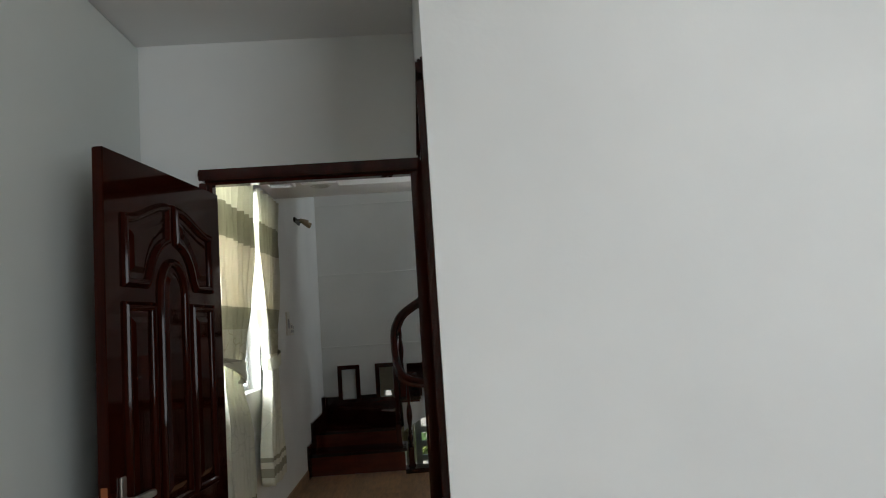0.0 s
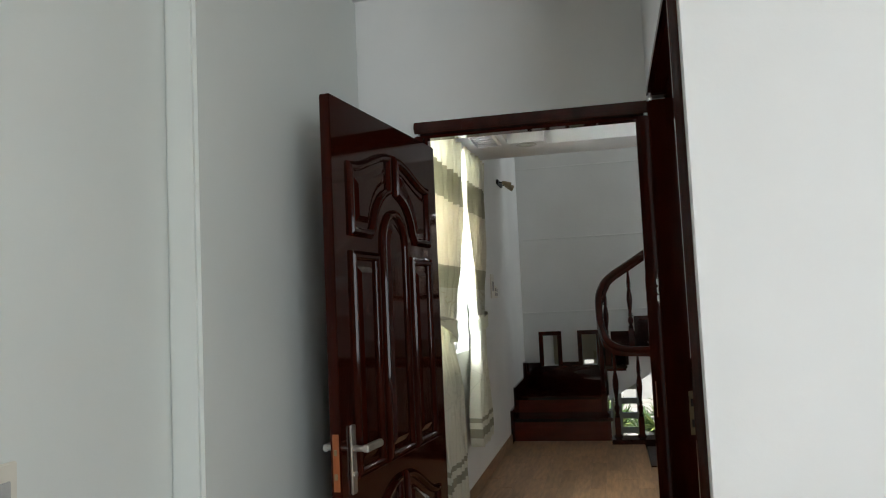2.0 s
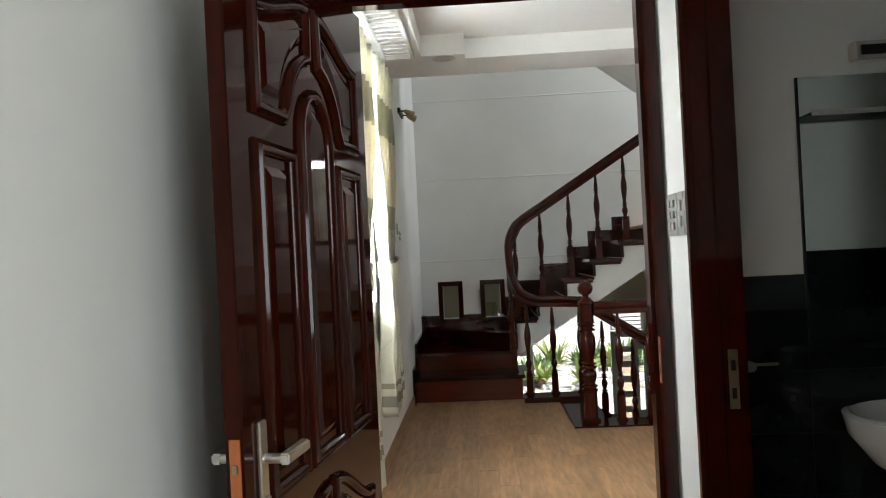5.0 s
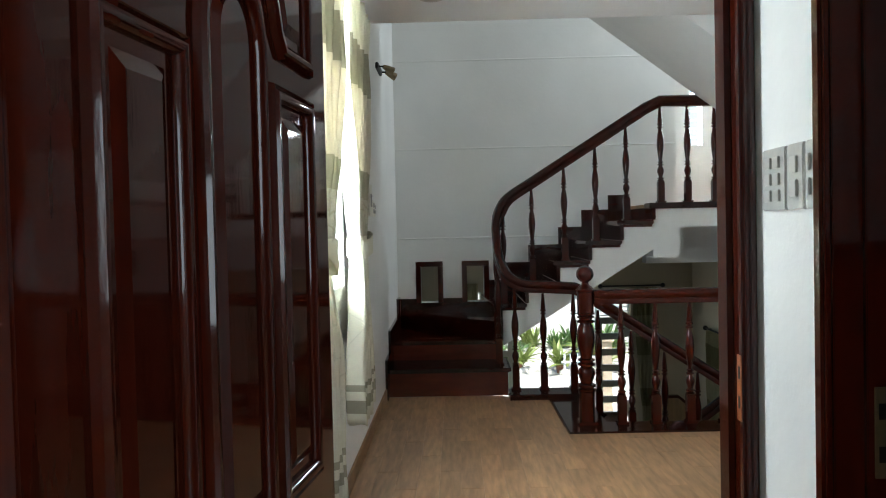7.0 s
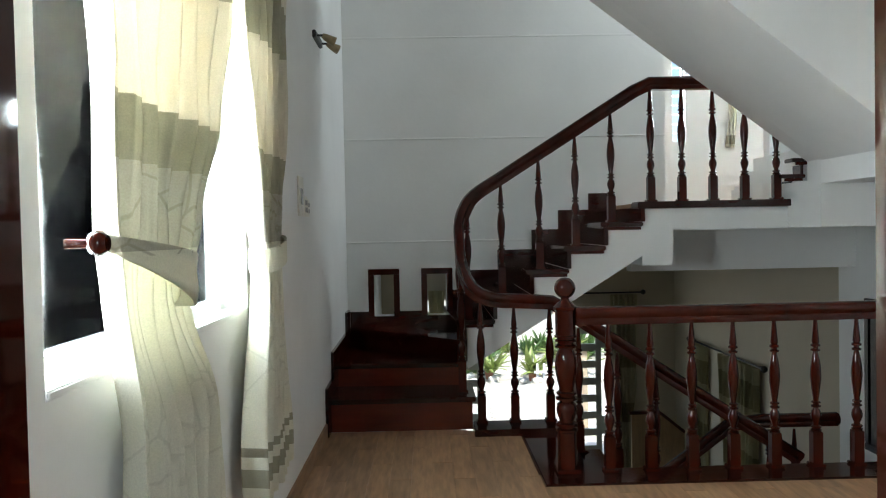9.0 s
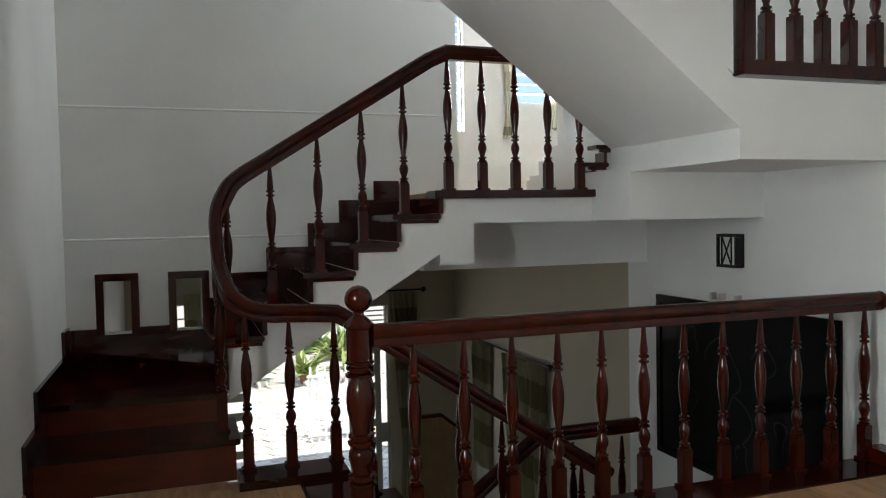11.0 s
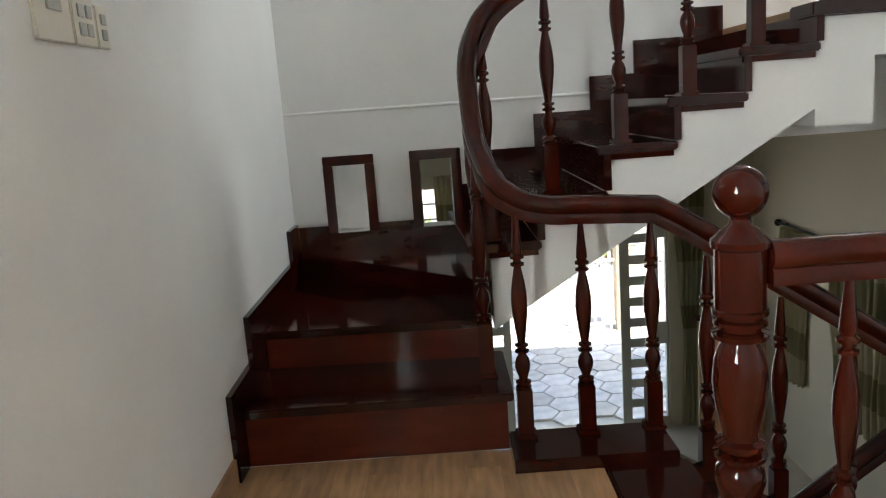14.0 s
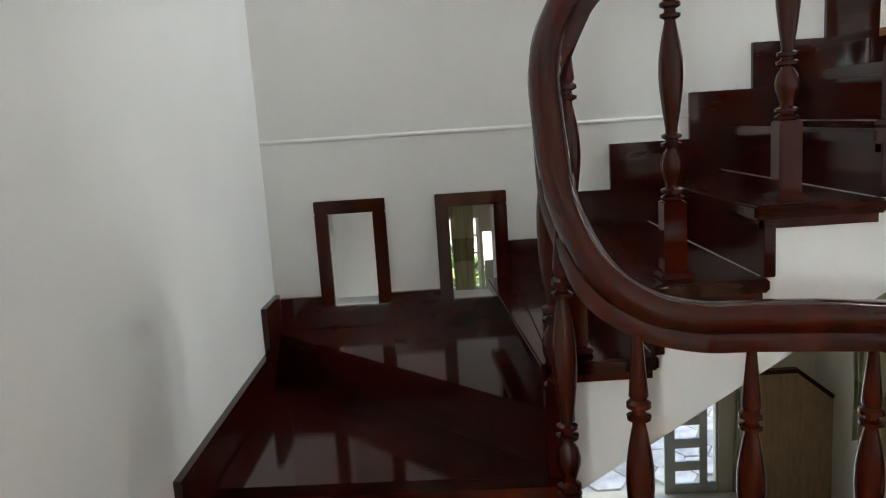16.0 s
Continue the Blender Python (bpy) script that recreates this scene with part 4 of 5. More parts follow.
# ---- switches, sockets ----
def switch_plate(at, w, h, turn, label, mat, keys, cat="switch"):
    """A plate flat on a wall; own space: x along the wall, y out of it towards -y."""
    t = thing("switch_plate" if cat == "switch" else "wall_socket", at, label, cat, turn=turn)
    part("plate", boxed(0, -0.011, 0, w, 0, h, bevel=0.003), mat, t)
    cols, rows = keys
    for i in range(cols):
        for j in range(rows):
            cw, ch = w / (cols + 0.8), h / (rows + 0.8)
            x, z = w / 2 + (i - (cols - 1) / 2) * cw, h / 2 + (j - (rows - 1) / 2) * ch
            part("key", boxed(x - cw * 0.36, -0.016, z - ch * 0.36, x + cw * 0.36, -0.0111, z + ch * 0.36, bevel=0.0015), KEYG if mat is not PLATE else CHROME, t)
    return t


for y, w, k in ((-3.636, 0.118, (2, 3)), (-3.762, 0.074, (1, 2)), (-3.845, 0.036, (1, 2))):
    switch_plate((XB, y, 1.428), w, 0.135, -90, "pale cream multi-gang switch plate", CHROME, k)
switch_plate((XL, -0.074, 1.51), 0.165, 0.228, 90, "tall cream switch plate", PLATE, (1, 1))
switch_plate((XL, 0.10, 1.512), 0.115, 0.12, 90, "cream double switch plate", PLATE, (2, 2))
switch_plate((XL, 0.222, 1.513), 0.066, 0.105, 90, "small cream switch plate", PLATE, (1, 2))
switch_plate((-1.68, -5.80, 1.06), 0.12, 0.125, 90, "cream wall switch plate", PLATE, (2, 1))
switch_plate((XR, -0.52, 0.48), 0.12, 0.12, -90, "cream wall socket with a white cable", PLATE, (2, 1), "socket")


def cable():
    cu = bpy.data.curves.new("cable", 'CURVE')
    cu.dimensions, cu.bevel_depth, cu.bevel_resolution = '3D', 0.004, 2
    pts = spline([(XR - 0.015, -0.58, 0.50), (XR - 0.05, -0.60, 0.40), (XR - 0.035, -0.57, 0.2), (XR - 0.06, -0.60, 0.05), (XR - 0.1, -0.66, 0.006), (XR - 0.16, -0.8, 0.006), (XR - 0.1, -0.95, 0.006)], 6)
    sp = cu.splines.new('POLY')
    sp.points.add(len(pts) - 1)
    for p, q in zip(sp.points, pts):
        p.co = (*q, 1)
    cu.materials.append(PORC)
    tagged(new("cable", cu), "thin white cable hanging from the socket", "cable")


cable()


# ---- spotlight on the hall wall ----
def spot_lamp():
    t = thing("wall_spotlight", (XL, 0.80, 2.72), "small double spotlight of dark bronze metal", "wall lamp")
    part("base", boxed(0, -0.16, -0.025, 0.025, 0.16, 0.025, bevel=0.005), IRON, t)
    for y in (-0.10, 0.12):
        bm = lathe(bmesh.new(), [(0.016, 0), (0.024, 0.03), (0.033, 0.085), (0.033, 0.09)], 16)
        bmesh.ops.rotate(bm, verts=bm.verts, matrix=Matrix.Rotation(radians(115), 3, 'Y') @ Matrix.Rotation(radians(-25), 3, 'X'))
        bmesh.ops.translate(bm, verts=bm.verts, vec=(0.06, y, 0))
        part("head", bm, BRASS, t, smooth=True)
        part("arm", boxed(0.024, y - 0.006, -0.006, 0.075, y + 0.006, 0.006), IRON, t)


spot_lamp()


# ---- ceiling louvre and downlight ----
def ceiling_louvre():
    t = thing("ceiling_louvre", (-1.32, -1.62, ZH - 0.012), "white slatted ceiling grille", "ceiling grille")
    for x0, x1, y0, y1 in ((-0.11, -0.085, -0.55, 0.55), (0.085, 0.11, -0.55, 0.55), (-0.084, 0.084, -0.55, -0.525), (-0.084, 0.084, 0.525, 0.55)):
        part("frame", boxed(x0, y0, -0.02, x1, y1, 0.011, bevel=0.003), WHITEM, t)
    for i in range(13):
        bm = boxed(-0.083, -0.02, -0.002, 0.083, 0.02, 0.002)
        bmesh.ops.rotate(bm, verts=bm.verts, matrix=Matrix.Rotation(radians(22), 3, 'X'))
        bmesh.ops.translate(bm, verts=bm.verts, vec=(0, -0.48 + i * 0.08, -0.006))
        part("slat", bm, WHITEM, t)


ceiling_louvre()


def downlight():
    t = thing("downlight", (-1.02, -0.95, ZH - 0.0045), "round recessed ceiling downlight, off", "ceiling lamp")
    part("ring", lathe(bmesh.new(), [(0.075, 0), (0.085, -0.006), (0.07, -0.012), (0.055, -0.006), (0.052, 0)], 28), STEEL, t, smooth=True)
    part("lens", lathe(bmesh.new(), [(0.051, -0.003), (0.051, -0.001)], 24), LENS, t)


downlight()


# ---- stairwell wall: lantern, black panel ----
def wall_lantern():
    t = thing("wall_lantern", (XR, 1.16, 1.15), "black square wall lantern with crossed bars", "wall lamp")
    part("back_plate", boxed(-0.012, -0.105, -0.12, 0, 0.105, 0.12, bevel=0.003), IRON, t)
    part("glass", boxed(-0.06, -0.085, -0.10, -0.02, 0.085, 0.10, bevel=0.003), LENS, t, "frosted pale glass box")
    for y0, y1, z0, z1 in ((-0.105, 0.105, 0.098, 0.12), (-0.105, 0.105, -0.12, -0.098), (-0.105, -0.086, -0.097, 0.097), (0.086, 0.105, -0.097, 0.097), (-0.055, -0.047, -0.097, 0.097), (0.047, 0.055, -0.097, 0.097)):
        part("bar", boxed(-0.075, y0, z0, -0.013 if abs(y0) > 0.08 or abs(z0) > 0.098 else -0.063, y1, z1, bevel=0.002), IRON, t)
    for s in (-1, 1):
        part("cross_bar", sweep(bmesh.new(), [(-0.004, -0.004), (0.004, -0.004), (0.004, 0.004), (-0.004, 0.004)], [(-0.069, -0.046, -0.095 * s), (-0.069, 0.0, 0.0), (-0.069, 0.046, 0.095 * s)], up=(1, 0, 0)), IRON, t)


wall_lantern()


def black_panel():
    t = thing("lacquer_panel", (XR, 1.14, -0.55), "large black lacquered wall panel with faint inlay", "wall panel")
    part("board", boxed(-0.03, -0.93, 0, -0.001, 0.93, 1.31, bevel=0.004), BLACKL, t)
    for y0, y1, z0, z1 in ((-0.93, 0.93, 1.25, 1.31), (-0.93, 0.93, 0, 0.06), (-0.93, -0.87, 0.061, 1.249), (0.87, 0.93, 0.061, 1.249)):
        part("edge_strip", boxed(-0.042, y0, z0, -0.0305, y1, z1, bevel=0.004), BLACKL, t)
    for k, (cy, cz, r) in enumerate(((0.45, 1.0, 0.10), (0.1, 0.85, 0.22), (-0.3, 0.95, 0.12), (0.0, 0.45, 0.2), (0.5, 0.5, 0.12), (-0.45, 0.45, 0.12), (-0.1, 0.2, 0.12))):
        pts = [(-0.032, cy + r * (0.6 + 0.4 * math.sin(a * 1.7 + k)) * math.cos(a), cz + r * math.sin(a)) for a in [0.35 * i for i in range(13)]]
        part("inlay", sweep(bmesh.new(), [(-0.006, 0), (0, 0.0015), (0.006, 0)], pts, up=(1, 0, 0)), GREYIN, t, "faint curling inlay")
    br = thing("picture_bracket", (XR, 1.22, 0.765), "pale metal bracket above the black panel", "bracket")
    part("bar", boxed(-0.05, -0.16, 0.0, -0.001, 0.16, 0.02, bevel=0.003), STEEL, br)
    for y in (-0.15, 0.02, 0.12):
        part("clip", boxed(-0.06, y, 0.021, -0.01, y + 0.03, 0.07, bevel=0.003), STEEL, br)


black_panel()


# ---- upper balustrade in the opening above ----
def upper_balustrade():
    t = thing("upper_balustrade", (1.985, -0.08, 2.12), "dark wooden balustrade of the upper landing", "balustrade")
    w = XR - 1.986
    part("base_rail", boxed(0.0, -0.06, 0, w, 0.05, 0.075, bevel=0.004), WOOD, t)
    part("side_post", boxed(0.0, -0.06, 0.076, 0.075, 0.05, 1.2, bevel=0.004), WOOD, t)
    for i in range(5):
        bm = shaft_mesh(1.0, 0.25)
        box(bm, -0.032, -0.032, 0, 0.032, 0.032, 0.25, bevel=0.004)
        bmesh.ops.translate(bm, verts=bm.verts, vec=(0.19 + 0.185 * i, 0, 0.076))
        part("baluster", bm, WOOD, t, smooth=True)


upper_balustrade()

# ---- bathroom seen through its door ----
YW = YE - 0.081
setting("bath_tiles", boxed(XB + 0.112, YW - 0.006, 0, 1.89, YW - 0.0005, 1.285), IRON, "dark grout of the bathroom tiles", "tiles")
tiles = bpy.data.objects["bath_tiles"]
tm = mesh_of("tile", boxed(-0.148, -0.006, -0.098, 0.148, 0, 0.098, bevel=0.002), BLACKT)
for i in range(6):
    for j in range(6):
        ob = new("tile", tm)
        ob.parent = tiles
        ob.location = (0.055 + i * 0.30, YW - 0.0065, 0.075 + j * 0.20)
bord = mesh_of("tile", boxed(-0.148, -0.006, -0.045, 0.148, 0, 0.045, bevel=0.002), material("grey_border_tile", (0.03, 0.035, 0.04), 0.2, var=0.3, scale=8))
for i in range(6):
    ob = new("tile", bord)
    ob.parent = tiles
    ob.location = (0.055 + i * 0.30, YW - 0.0065, 1.232)
setting("floor_bath", boxed(XB + 0.112, -5.039, -0.0005, 1.9, YW, 0.004), BLACKT, "dark tiled bathroom floor", "floor")


def bath_mirror():
    t = thing("wall_mirror", (0.205, YW - 0.0135, 1.17), "plain dim bathroom mirror with a rimmed glass shelf", "mirror")
    part("glass", boxed(0, -0.008, 0, 0.55, 0, 0.745, bevel=0.002), MIRR, t)
    part("side_strip", boxed(-0.006, -0.012, 0, -0.0005, 0, 0.745), IRON, t)
    part("shelf", boxed(0.004, -0.09, 0.612, 0.55, -0.0085, 0.620, bevel=0.002), GLASS, t)
    part("shelf_rim", boxed(0.004, -0.096, 0.608, 0.55, -0.0901, 0.624, bevel=0.002), STEEL, t, "pale metal rim of the glass shelf")
    lamp = thing("mirror_lamp", (0.375, YW - 0.0005, 1.955), "small switched-off chrome mirror lamp", "wall lamp")
    part("body", boxed(0, -0.05, 0, 0.26, -0.001, 0.06, bevel=0.006), STEEL, lamp)
    part("reflector", boxed(0.02, -0.056, 0.014, 0.25, -0.0501, 0.046, bevel=0.002), IRON, lamp)
    bas = thing("washbasin", (0.465, YW - 0.014, -0.026), "white porcelain pedestal washbasin", "washbasin")
    bm = lathe(bmesh.new(), [(0.10, 0.70), (0.18, 0.76), (0.24, 0.84), (0.255, 0.90), (0.235, 0.905), (0.20, 0.86), (0.06, 0.80)], 28)
    bmesh.ops.scale(bm, verts=bm.verts, vec=(1, 0.85, 1))
    bmesh.ops.translate(bm, verts=bm.verts, vec=(0, -0.22, 0))
    part("bowl", bm, PORC, bas, smooth=True)
    part("pedestal", lathe(bmesh.new(), [(0.10, 0.031), (0.075, 0.1), (0.07, 0.5), (0.10, 0.72)], 20, (0, -0.18, 0)), PORC, bas, smooth=True)
    ledge = thing("tile_ledge", (0.02, YW - 0.0135, 1.045), "narrow black tiled ledge above the washbasin", "ledge")
    part("ledge_board", boxed(0.08, -0.05, 0, 1.2, 0, 0.018, bevel=0.003), BLACKT, ledge)
    tap = thing("shower_tap", (-0.01, YW - 0.0135, 1.0), "chrome wall tap with a lever", "tap")
    part("body", boxed(-0.03, -0.05, -0.015, 0.03, 0, 0.015, bevel=0.006), STEEL, tap)
    part("lever", boxed(0.02, -0.05, 0.004, 0.10, -0.035, 0.012, bevel=0.003), STEEL, tap)


bath_mirror()

# ---- below: garden door, gate leaves, curtains, rails ----
def paned_leaf(x0, x1, y, label, strip=True):
    """A metal leaf with one column of small panes and, on a wide leaf, two tall narrow panes beside it."""
    t = thing("paned_gate", (x0, y, ZL + 0.002), label, "gate leaf", "garden door leaves")
    w, h, n = x1 - x0, 2.75, 10
    a0, a1 = (0.115, 0.385) if strip else (0.12, w - 0.09)
    part("stile", boxed(0, -0.02, 0, a0, 0.02, h, bevel=0.003), GATE, t)
    pitch = (h - 0.11) / n
    for i in range(n + 1):
        part("rung", boxed(a0, -0.018, i * pitch, a1, 0.018, i * pitch + 0.11, bevel=0.002), GATE, t)
    for i in range(n):
        p = part("pane", boxed(a0 + 0.001, -0.003, i * pitch + 0.111, a1 - 0.001, 0.003, (i + 1) * pitch - 0.001), GLASS, t)
        p.visible_shadow = False
    if strip:
        part("stile", boxed(a1, -0.02, 0, 0.47, 0.02, h, bevel=0.003), GATE, t)
        for z0, z1 in ((0, 0.12), (1.08, 1.36), (2.42, h)):
            part("rung", boxed(0.47, -0.018, z0, 0.56, 0.018, z1, bevel=0.002), GATE, t)
        for z0, z1 in ((0.121, 1.079), (1.361, 2.419)):
            p = part("pane", boxed(0.471, -0.003, z0, 0.559, 0.003, z1), GLASS, t, "tall narrow pane")
            p.visible_shadow = False
        part("stile", boxed(0.56, -0.02, 0, w, 0.02, h, bevel=0.003), GATE, t)
    else:
        part("stile", boxed(a1, -0.02, 0, w, 0.02, h, bevel=0.003), GATE, t)


paned_leaf(-0.46, 0.02, YB + 0.09, "olive grey metal gate leaf with square panes", False)
paned_leaf(1.385, 1.965, YB + 0.05, "open olive grey metal gate leaf with square panes")
LC = curtain_material("dark_curtain_cloth", [(-2.86, "t"), (-1.6, "k"), (-1.3, "t"), (-0.75, "k"), (-0.45, "t"), (-0.1, "k"), (0.15, "t")], -2.9, 0.7)
curtain("curtain", "heavy olive curtain beside the garden door", [(-2.84, 2.10, 2.36), (-1.75, 2.14, 2.30), (-1.0, 2.08, 2.38), (0.38, 1.99, 2.40)], 5, 0.03, LC, YB, None, 5, -1, "x")
AC = curtain_material("alcove_curtain_cloth", [(1.8, "p"), (2.65, "o"), (2.78, "p"), (3.3, "c"), (3.6, "p")], 1.7, 4.5)
curtain("curtain", "pale curtain at the alcove window", [(2.60, 3.80, 3.95), (3.1, 3.86, 3.98), (4.3, 3.74, 4.04)], 3, 0.02, AC, YB, None, 6, -1, "x")
curtain("curtain", "pale curtain at the alcove window", [(2.75, 4.60, 4.82), (3.3, 4.60, 4.80), (4.3, 4.56, 4.84)], 3, 0.02, AC, YB, None, 7, -1, "x")
curtain("curtain", "striped curtain on the lower side wall", [(-1.9, 4.2, 5.1), (-0.24, 4.15, 5.3)], 9, 0.03, LC, XR, None, 9, -1, "y")
curtain("curtain", "striped curtain on the lower side wall", [(-1.9, 5.80, 6.3), (-0.24, 5.75, 6.35)], 6, 0.03, LC, XR, None, 12, -1, "y")


def lower_rod(a, b, label):
    """Dark rod between two points, with a ball at each end and brackets back to the wall."""
    a, b = Vector(a), Vector(b)
    t = thing("curtain_rod", a, label, "curtain rod", "lower curtain rods")
    d = b - a
    turn = d.to_track_quat('Z', 'Y').to_matrix()
    bm = lathe(bmesh.new(), [(0.013, 0), (0.013, d.length)], 10)
    bmesh.ops.rotate(bm, verts=bm.verts, matrix=turn)
    part("rod", bm, IRON, t, smooth=True)
    for k in (0, 1):
        bm = bmesh.new()
        bmesh.ops.create_uvsphere(bm, u_segments=12, v_segments=8, radius=0.04, matrix=Matrix.Translation(d * k))
        part("finial", bm, IRON, t, smooth=True)
        q = d * (0.06 + 0.88 * k)
        if abs(d.y) > abs(d.x):
            part("bracket", boxed(0.0135, q.y - 0.01, -0.01, XR - a.x - 0.001, q.y + 0.01, 0.01, bevel=0.003), IRON, t)
        else:
            part("bracket", boxed(q.x - 0.01, 0.0135, -0.01, q.x + 0.01, YB - a.y - 0.001, 0.01, bevel=0.003), IRON, t)


lower_rod((1.47, YB - 0.05, 0.41), (2.5, YB - 0.05, 0.41), "dark curtain rod above the garden door")
lower_rod((XR - 0.05, 4.0, -0.215), (XR - 0.05, 6.42, -0.215), "dark curtain rod on the lower side wall")
curtain("curtain", "pale curtain behind the small opening", [(-1.2, -0.76, -0.58), (0.5, -0.80, -0.56)], 3, 0.02, LC, YB, None, 10, -1, "x")


def window_bars(name, x0, x1, z0, z1, n, label):
    t = tagged(new(name), label, "window", kind="structure")
    t.matrix_world = pose(x0, YB + 0.10, z0)
    w, h = x1 - x0, z1 - z0
    for a in ((0, 0.03), (w - 0.03, w)):
        part("window_frame", boxed(a[0], -0.02, 0, a[1], 0.02, h), WHITEM, t)
    for i in range(n + 1):
        part("bar", boxed(0.03, -0.01, i * (h - 0.02) / n, w - 0.03, 0.01, i * (h - 0.02) / n + 0.02), WHITEM, t)


window_bars("window_2", 3.0, 3.2, 2.7, 4.45, 12, "narrow tall barred window full of daylight")
window_bars("window_3", 4.04, 4.62, 3.15, 4.2, 7, "white barred alcove window")
window_bars("window_4", 1.40, 1.97, -0.10, 0.20, 4, "small barred window above the gate leaf")
window_bars("window_5", -1.0, -0.5, -0.6, 0.35, 5, "barred window behind the stair wall")
t = thing("wainscot", (2.28, 6.8, ZL), "brown wooden panelled partition with a dark cap", "partition")
part("panel", prism(bmesh.new(), [(-0.08, 0.003), (0.715, 0.003), (0.715, 1.175), (0.345, 1.478), (-0.08, 1.478)], "y", 0, 0.05), BROWNP, t)
part("cap", sweep(bmesh.new(), [(-0.035, -0.02), (0.035, -0.02), (0.035, 0.025), (-0.035, 0.025)], [(-0.11, 0.025, 1.499), (0.345, 0.025, 1.499), (0.718, 0.025, 1.195)]), WOOD, t)
rail("handrail", sweep(bmesh.new(), RAIL, [(2.40, 1.5, -0.13), (1.80, 1.5, -0.13), (1.56, 1.5, -0.15), (1.0, 1.5, -0.56), (0.4, 1.5, -1.0)]), "dark handrail of the flight below", (2.38, 1.5, -0.13))
for x, z in ((2.25, -0.13), (2.05, -0.13), (1.85, -0.13), (1.6, -0.14), (1.3, -0.34)):
    baluster(x, 1.47, -1.094 if x > 1.5 else -1.272, z + 1.03 if x > 1.5 else 0.87, 0.2, "balusters far below")

# ---- outside ----
setting("ground", boxed(-400, -400, ZL - 0.2, 400, 400, ZL - 0.03), EARTH, "bright garden ground", "ground")
hexm = mesh_of("paving_stone", prism(bmesh.new(), [(0.26 * math.cos(math.radians(60 * i)), 0.26 * math.sin(math.radians(60 * i))) for i in range(6)], "z", 0, 0.03, bevel=0.006), STONE)
stone_nodes = STONE.copy()
stone_nodes.name = "mixed_paving_stone"
hexm.materials[0] = stone_nodes
nt = stone_nodes.node_tree
info, pick, shade = nt.nodes.new("ShaderNodeObjectInfo"), nt.nodes.new("ShaderNodeValToRGB"), nt.nodes.new("ShaderNodeMix")
shade.data_type, shade.blend_type = 'RGBA', 'MULTIPLY'
shade.inputs["Factor"].default_value = 1
pick.color_ramp.interpolation = 'CONSTANT'
pick.color_ramp.elements[0].color, pick.color_ramp.elements[1].color = (0.78, 0.77, 0.74, 1), (1, 1, 1, 1)
pick.color_ramp.elements[1].position = 0.45
base = nt.nodes["Principled BSDF"].inputs["Base Color"]
nt.links.new(info.outputs["Random"], pick.inputs[0])
nt.links.new(base.links[0].from_socket, shade.inputs["A"])
nt.links.new(pick.outputs[0], shade.inputs["B"])
nt.links.new(shade.outputs["Result"], base)
pave = tagged(new("pavement"), "grey hexagonal stone paving", "paving", kind="structure")
pave.matrix_world = pose(0, 0, ZL - 0.03)
rnd = random.Random(2)
for i in range(-5, 12):
    for j in range(0, 14):
        ob = new("paving_stone", hexm)
        ob.parent = pave
        ob.matrix_local = pose(i * 0.405, YB + 0.45 + j * 0.467 + (0.2335 if i % 2 else 0), rnd.uniform(0, 0.008), rnd.uniform(-1, 1), rnd.uniform(-1, 1), 0)


def leafy(name, at, n, size, mat, label, seed, pot=False):
    t = thing(name, at, label, "plant", "garden plants")
    r = random.Random(seed)
    bm = bmesh.new()
    for k in range(n):
        a, tilt, l = r.uniform(0, 6.28), r.uniform(0.25, 1.2), size * r.uniform(0.6, 1.1)
        wd = 0.06 * l + 0.012
        base = Vector((r.uniform(-1, 1) * size * 0.2, r.uniform(-1, 1) * size * 0.2, 0.22 if pot else 0.0))
        prev = None
        for s in range(5):
            f = s / 4
            c = base + Vector((math.cos(a) * math.sin(tilt) * l * f, math.sin(a) * math.sin(tilt) * l * f, l * f * math.cos(tilt) - 0.35 * l * f * f * math.sin(tilt)))
            sd = Vector((-math.sin(a), math.cos(a), 0)) * wd * (math.sin(math.pi * (0.15 + 0.85 * f)) + 0.05)
            cur = [bm.verts.new(c - sd), bm.verts.new(c + Vector((0, 0, -wd * 0.3))), bm.verts.new(c + sd)]
            if prev:
                for q in (0, 1):
                    bm.faces.new((prev[q], prev[q + 1], cur[q + 1], cur[q]))
            prev = cur
    part("leaves", bm, mat, t)
    if pot:
        part("pot", lathe(bmesh.new(), [(0.09, 0), (0.12, 0.18), (0.135, 0.2), (0.135, 0.24), (0.11, 0.24)], 18), TERRA, t)


G0 = ZL - 0.03
for k in range(26):
    x, y = rnd.uniform(-2.0, 9.0), rnd.uniform(17.6, 22.5)
    leafy("garden_plant", (x, y, G0), 46, rnd.uniform(0.7, 1.5), LEAF if k % 3 else LEAFY, "bushy green garden plant" if k % 3 else "bushy yellow green garden plant", k)
for k, (x, y) in enumerate(((2.1, 16.9), (0.9, 17.3), (3.4, 17.0))):
    leafy("potted_plant", (x, y, G0), 36, 1.0, LEAFY, "long-leaved plant in a terracotta pot", 50 + k, True)
rocks = bmesh.new()
for k in range(60):
    bmesh.ops.create_icosphere(rocks, subdivisions=1, radius=rnd.uniform(0.08, 0.22), matrix=Matrix.Translation((rnd.uniform(-1, 7), rnd.uniform(16.6, 17.6), G0 + 0.05)) @ Matrix.Diagonal((1.2, 1, 0.7, 1)))
tagged(part("garden_rocks", rocks, STONE), "pale rough stones edging the garden bed", "rocks", kind="stuff")


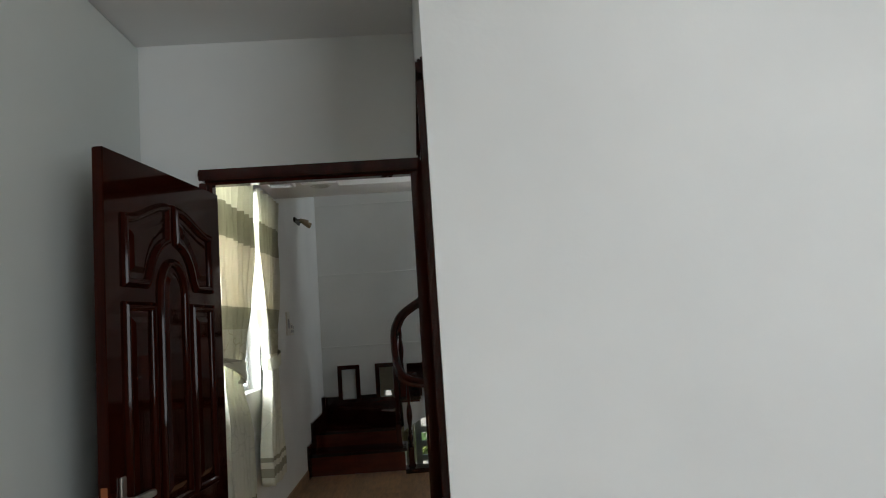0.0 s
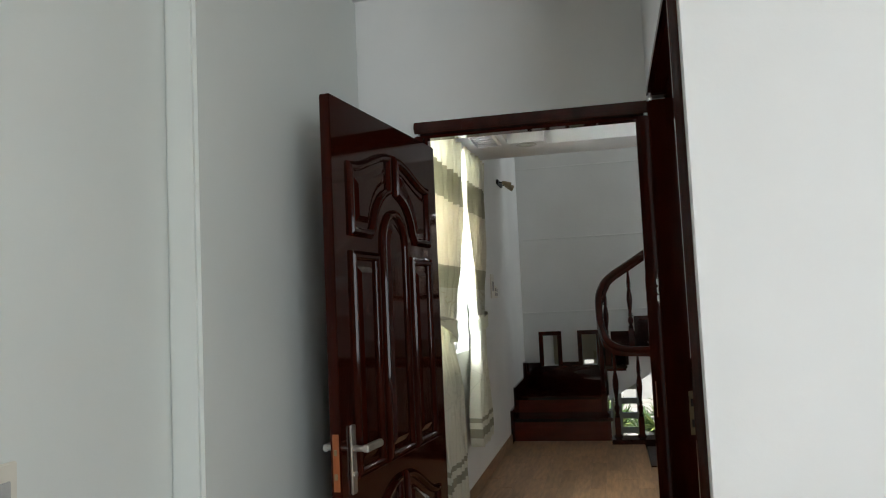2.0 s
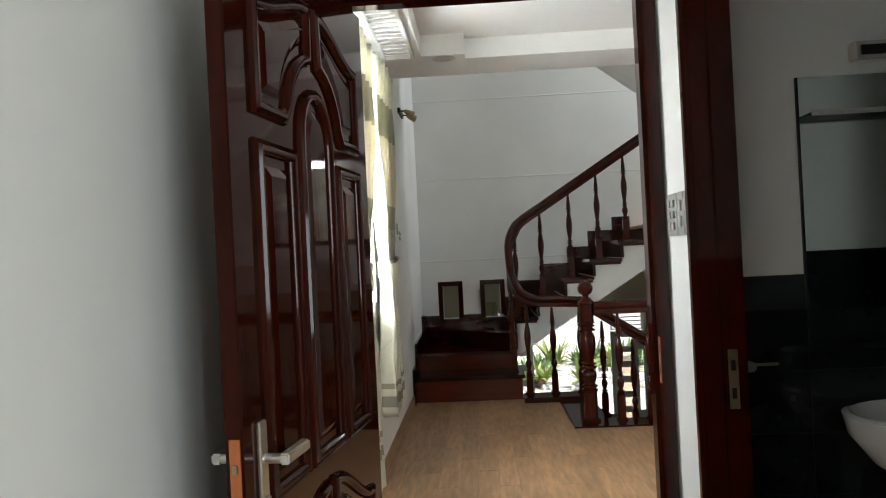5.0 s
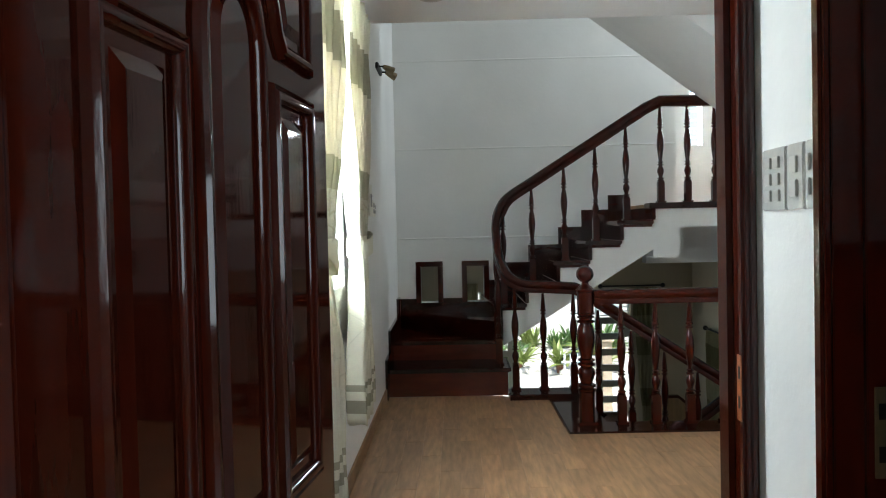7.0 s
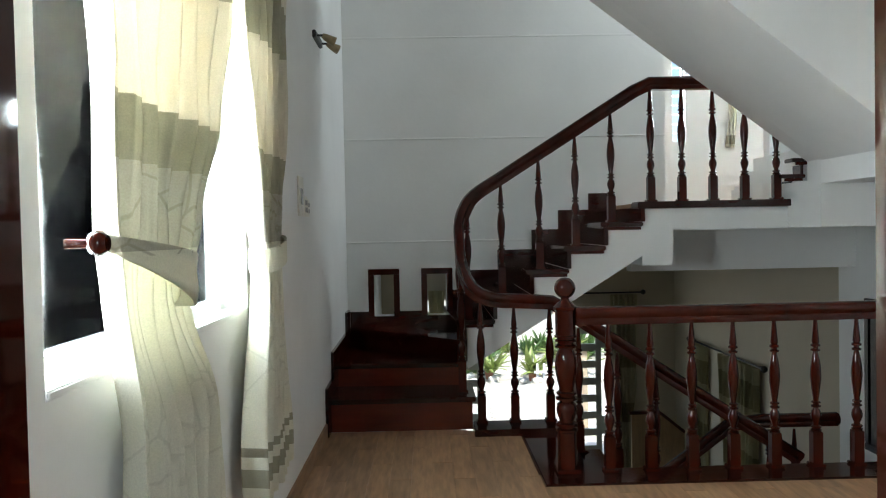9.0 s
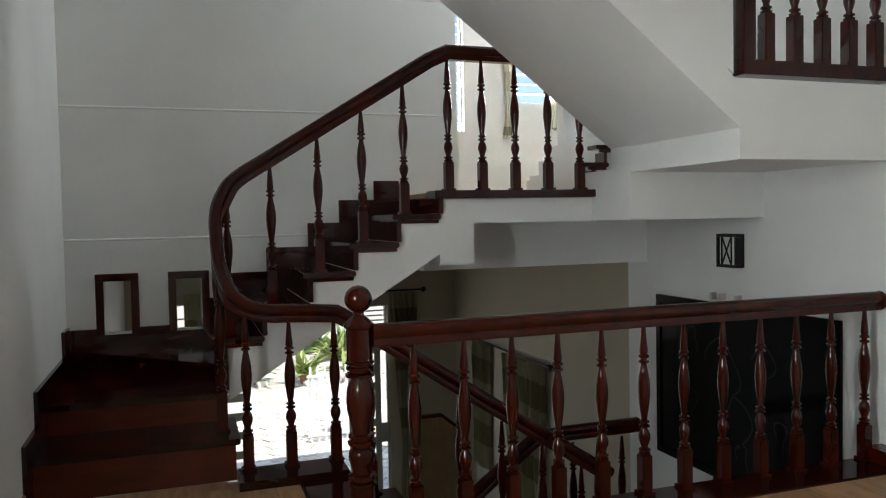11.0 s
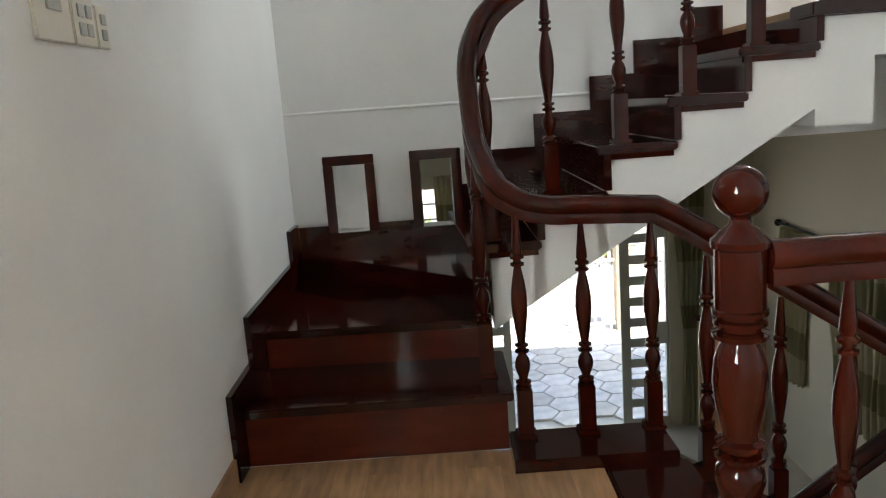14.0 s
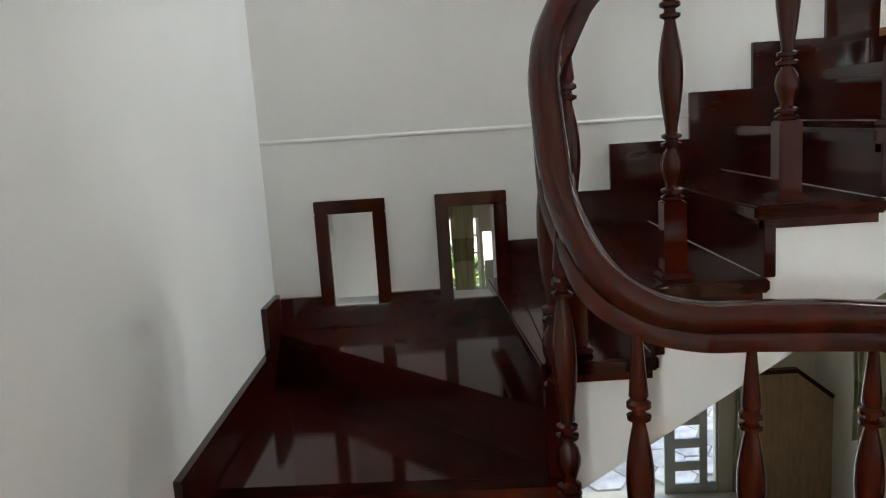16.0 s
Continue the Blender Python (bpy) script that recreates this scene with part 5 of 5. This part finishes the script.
def white_fence():
    t = thing("fence", (1.42, 11.3, G0), "white metal bar fence in the garden", "fence")
    for i in range(6):
        part("post", boxed(i * 0.14, -0.02, 0, i * 0.14 + 0.045, 0.02, 1.5, bevel=0.004), WHITEM, t)
    for z in (0.15, 1.3):
        part("rail", boxed(-0.05, -0.045, z, 0.80, -0.021, z + 0.05), WHITEM, t)


white_fence()


def gate_pillar():
    t = thing("gate_pillar", (2.34, 11.35, G0), "tan rendered garden gate pillar with a cap", "pillar")
    part("shaft", boxed(-0.10, -0.12, 0.002, 0.14, 0.12, 1.75, bevel=0.01), PILLAR, t)
    part("cap", boxed(-0.14, -0.16, 1.7505, 0.18, 0.16, 1.83, bevel=0.012), PILLAR, t)


gate_pillar()
setting("wall_garden", boxed(-15, 26.0, G0, 25, 26.3, G0 + 2.8), OUTWALL, "pale sunlit garden wall", "wall")

# ---- floor planks ----
floor = bpy.data.objects["floor"]


def plank_material():
    m = LAM.copy()
    m.name = "tan_plank"
    nt = m.node_tree
    L = nt.links.new
    b = nt.nodes["Principled BSDF"]
    src = b.inputs["Base Color"].links[0].from_socket
    info = nt.nodes.new("ShaderNodeObjectInfo")
    mr = nt.nodes.new("ShaderNodeMapRange")
    mr.inputs[3].default_value, mr.inputs[4].default_value = 0.84, 1.12
    L(info.outputs["Random"], mr.inputs[0])
    mx = nt.nodes.new("ShaderNodeMix")
    mx.data_type, mx.blend_type = 'RGBA', 'MULTIPLY'
    mx.inputs["Factor"].default_value = 1
    L(src, mx.inputs["A"])
    L(mr.outputs[0], mx.inputs["B"])
    L(mx.outputs["Result"], b.inputs["Base Color"])
    mp = [n for n in nt.nodes if n.type == 'MAPPING'][0]
    cm = nt.nodes.new("ShaderNodeVectorMath")
    sc = nt.nodes.new("ShaderNodeVectorMath")
    sc.operation = 'SCALE'
    L(info.outputs["Random"], sc.inputs["Scale"])
    sc.inputs[0].default_value = (37, 19, 7)
    tc = [n for n in nt.nodes if n.type == 'TEX_COORD'][0]
    L(tc.outputs["Object"], cm.inputs[0])
    L(sc.outputs[0], cm.inputs[1])
    L(cm.outputs[0], mp.inputs[0])
    return m


PLANK = plank_material()
rnd = random.Random(11)
shapes = {}


def plank(x, y, w, l):
    key = (round(w, 3), round(l, 2))
    if key not in shapes:
        shapes[key] = mesh_of("plank", boxed(0, 0, 0, key[0] - 0.0008, key[1] - 0.0008, 0.0115, bevel=0.0007), PLANK)
    ob = new("plank", shapes[key])
    ob.parent = floor
    ob.location = (x, y, -0.0119)


W = 0.122
x, col = XL, 0
while x < XR - 0.02:
    w = min(W, XR - x)
    if x < -0.17 < x + w:
        w = -0.17 - x if -0.17 - x > 0.03 else w
    end = (0.97 if x + w < -0.5 else 0.77) if x + w < -0.168 else -0.262
    y = YH + 0.01 - (col % 3) * 0.3
    while y < end - 0.02:
        a = max(y, YH)
        l = round(min(y + 0.92, end) - a, 2)
        if l > 0.03:
            plank(x, a, w, l)
        y += 0.92
    x, col = x + w, col + 1
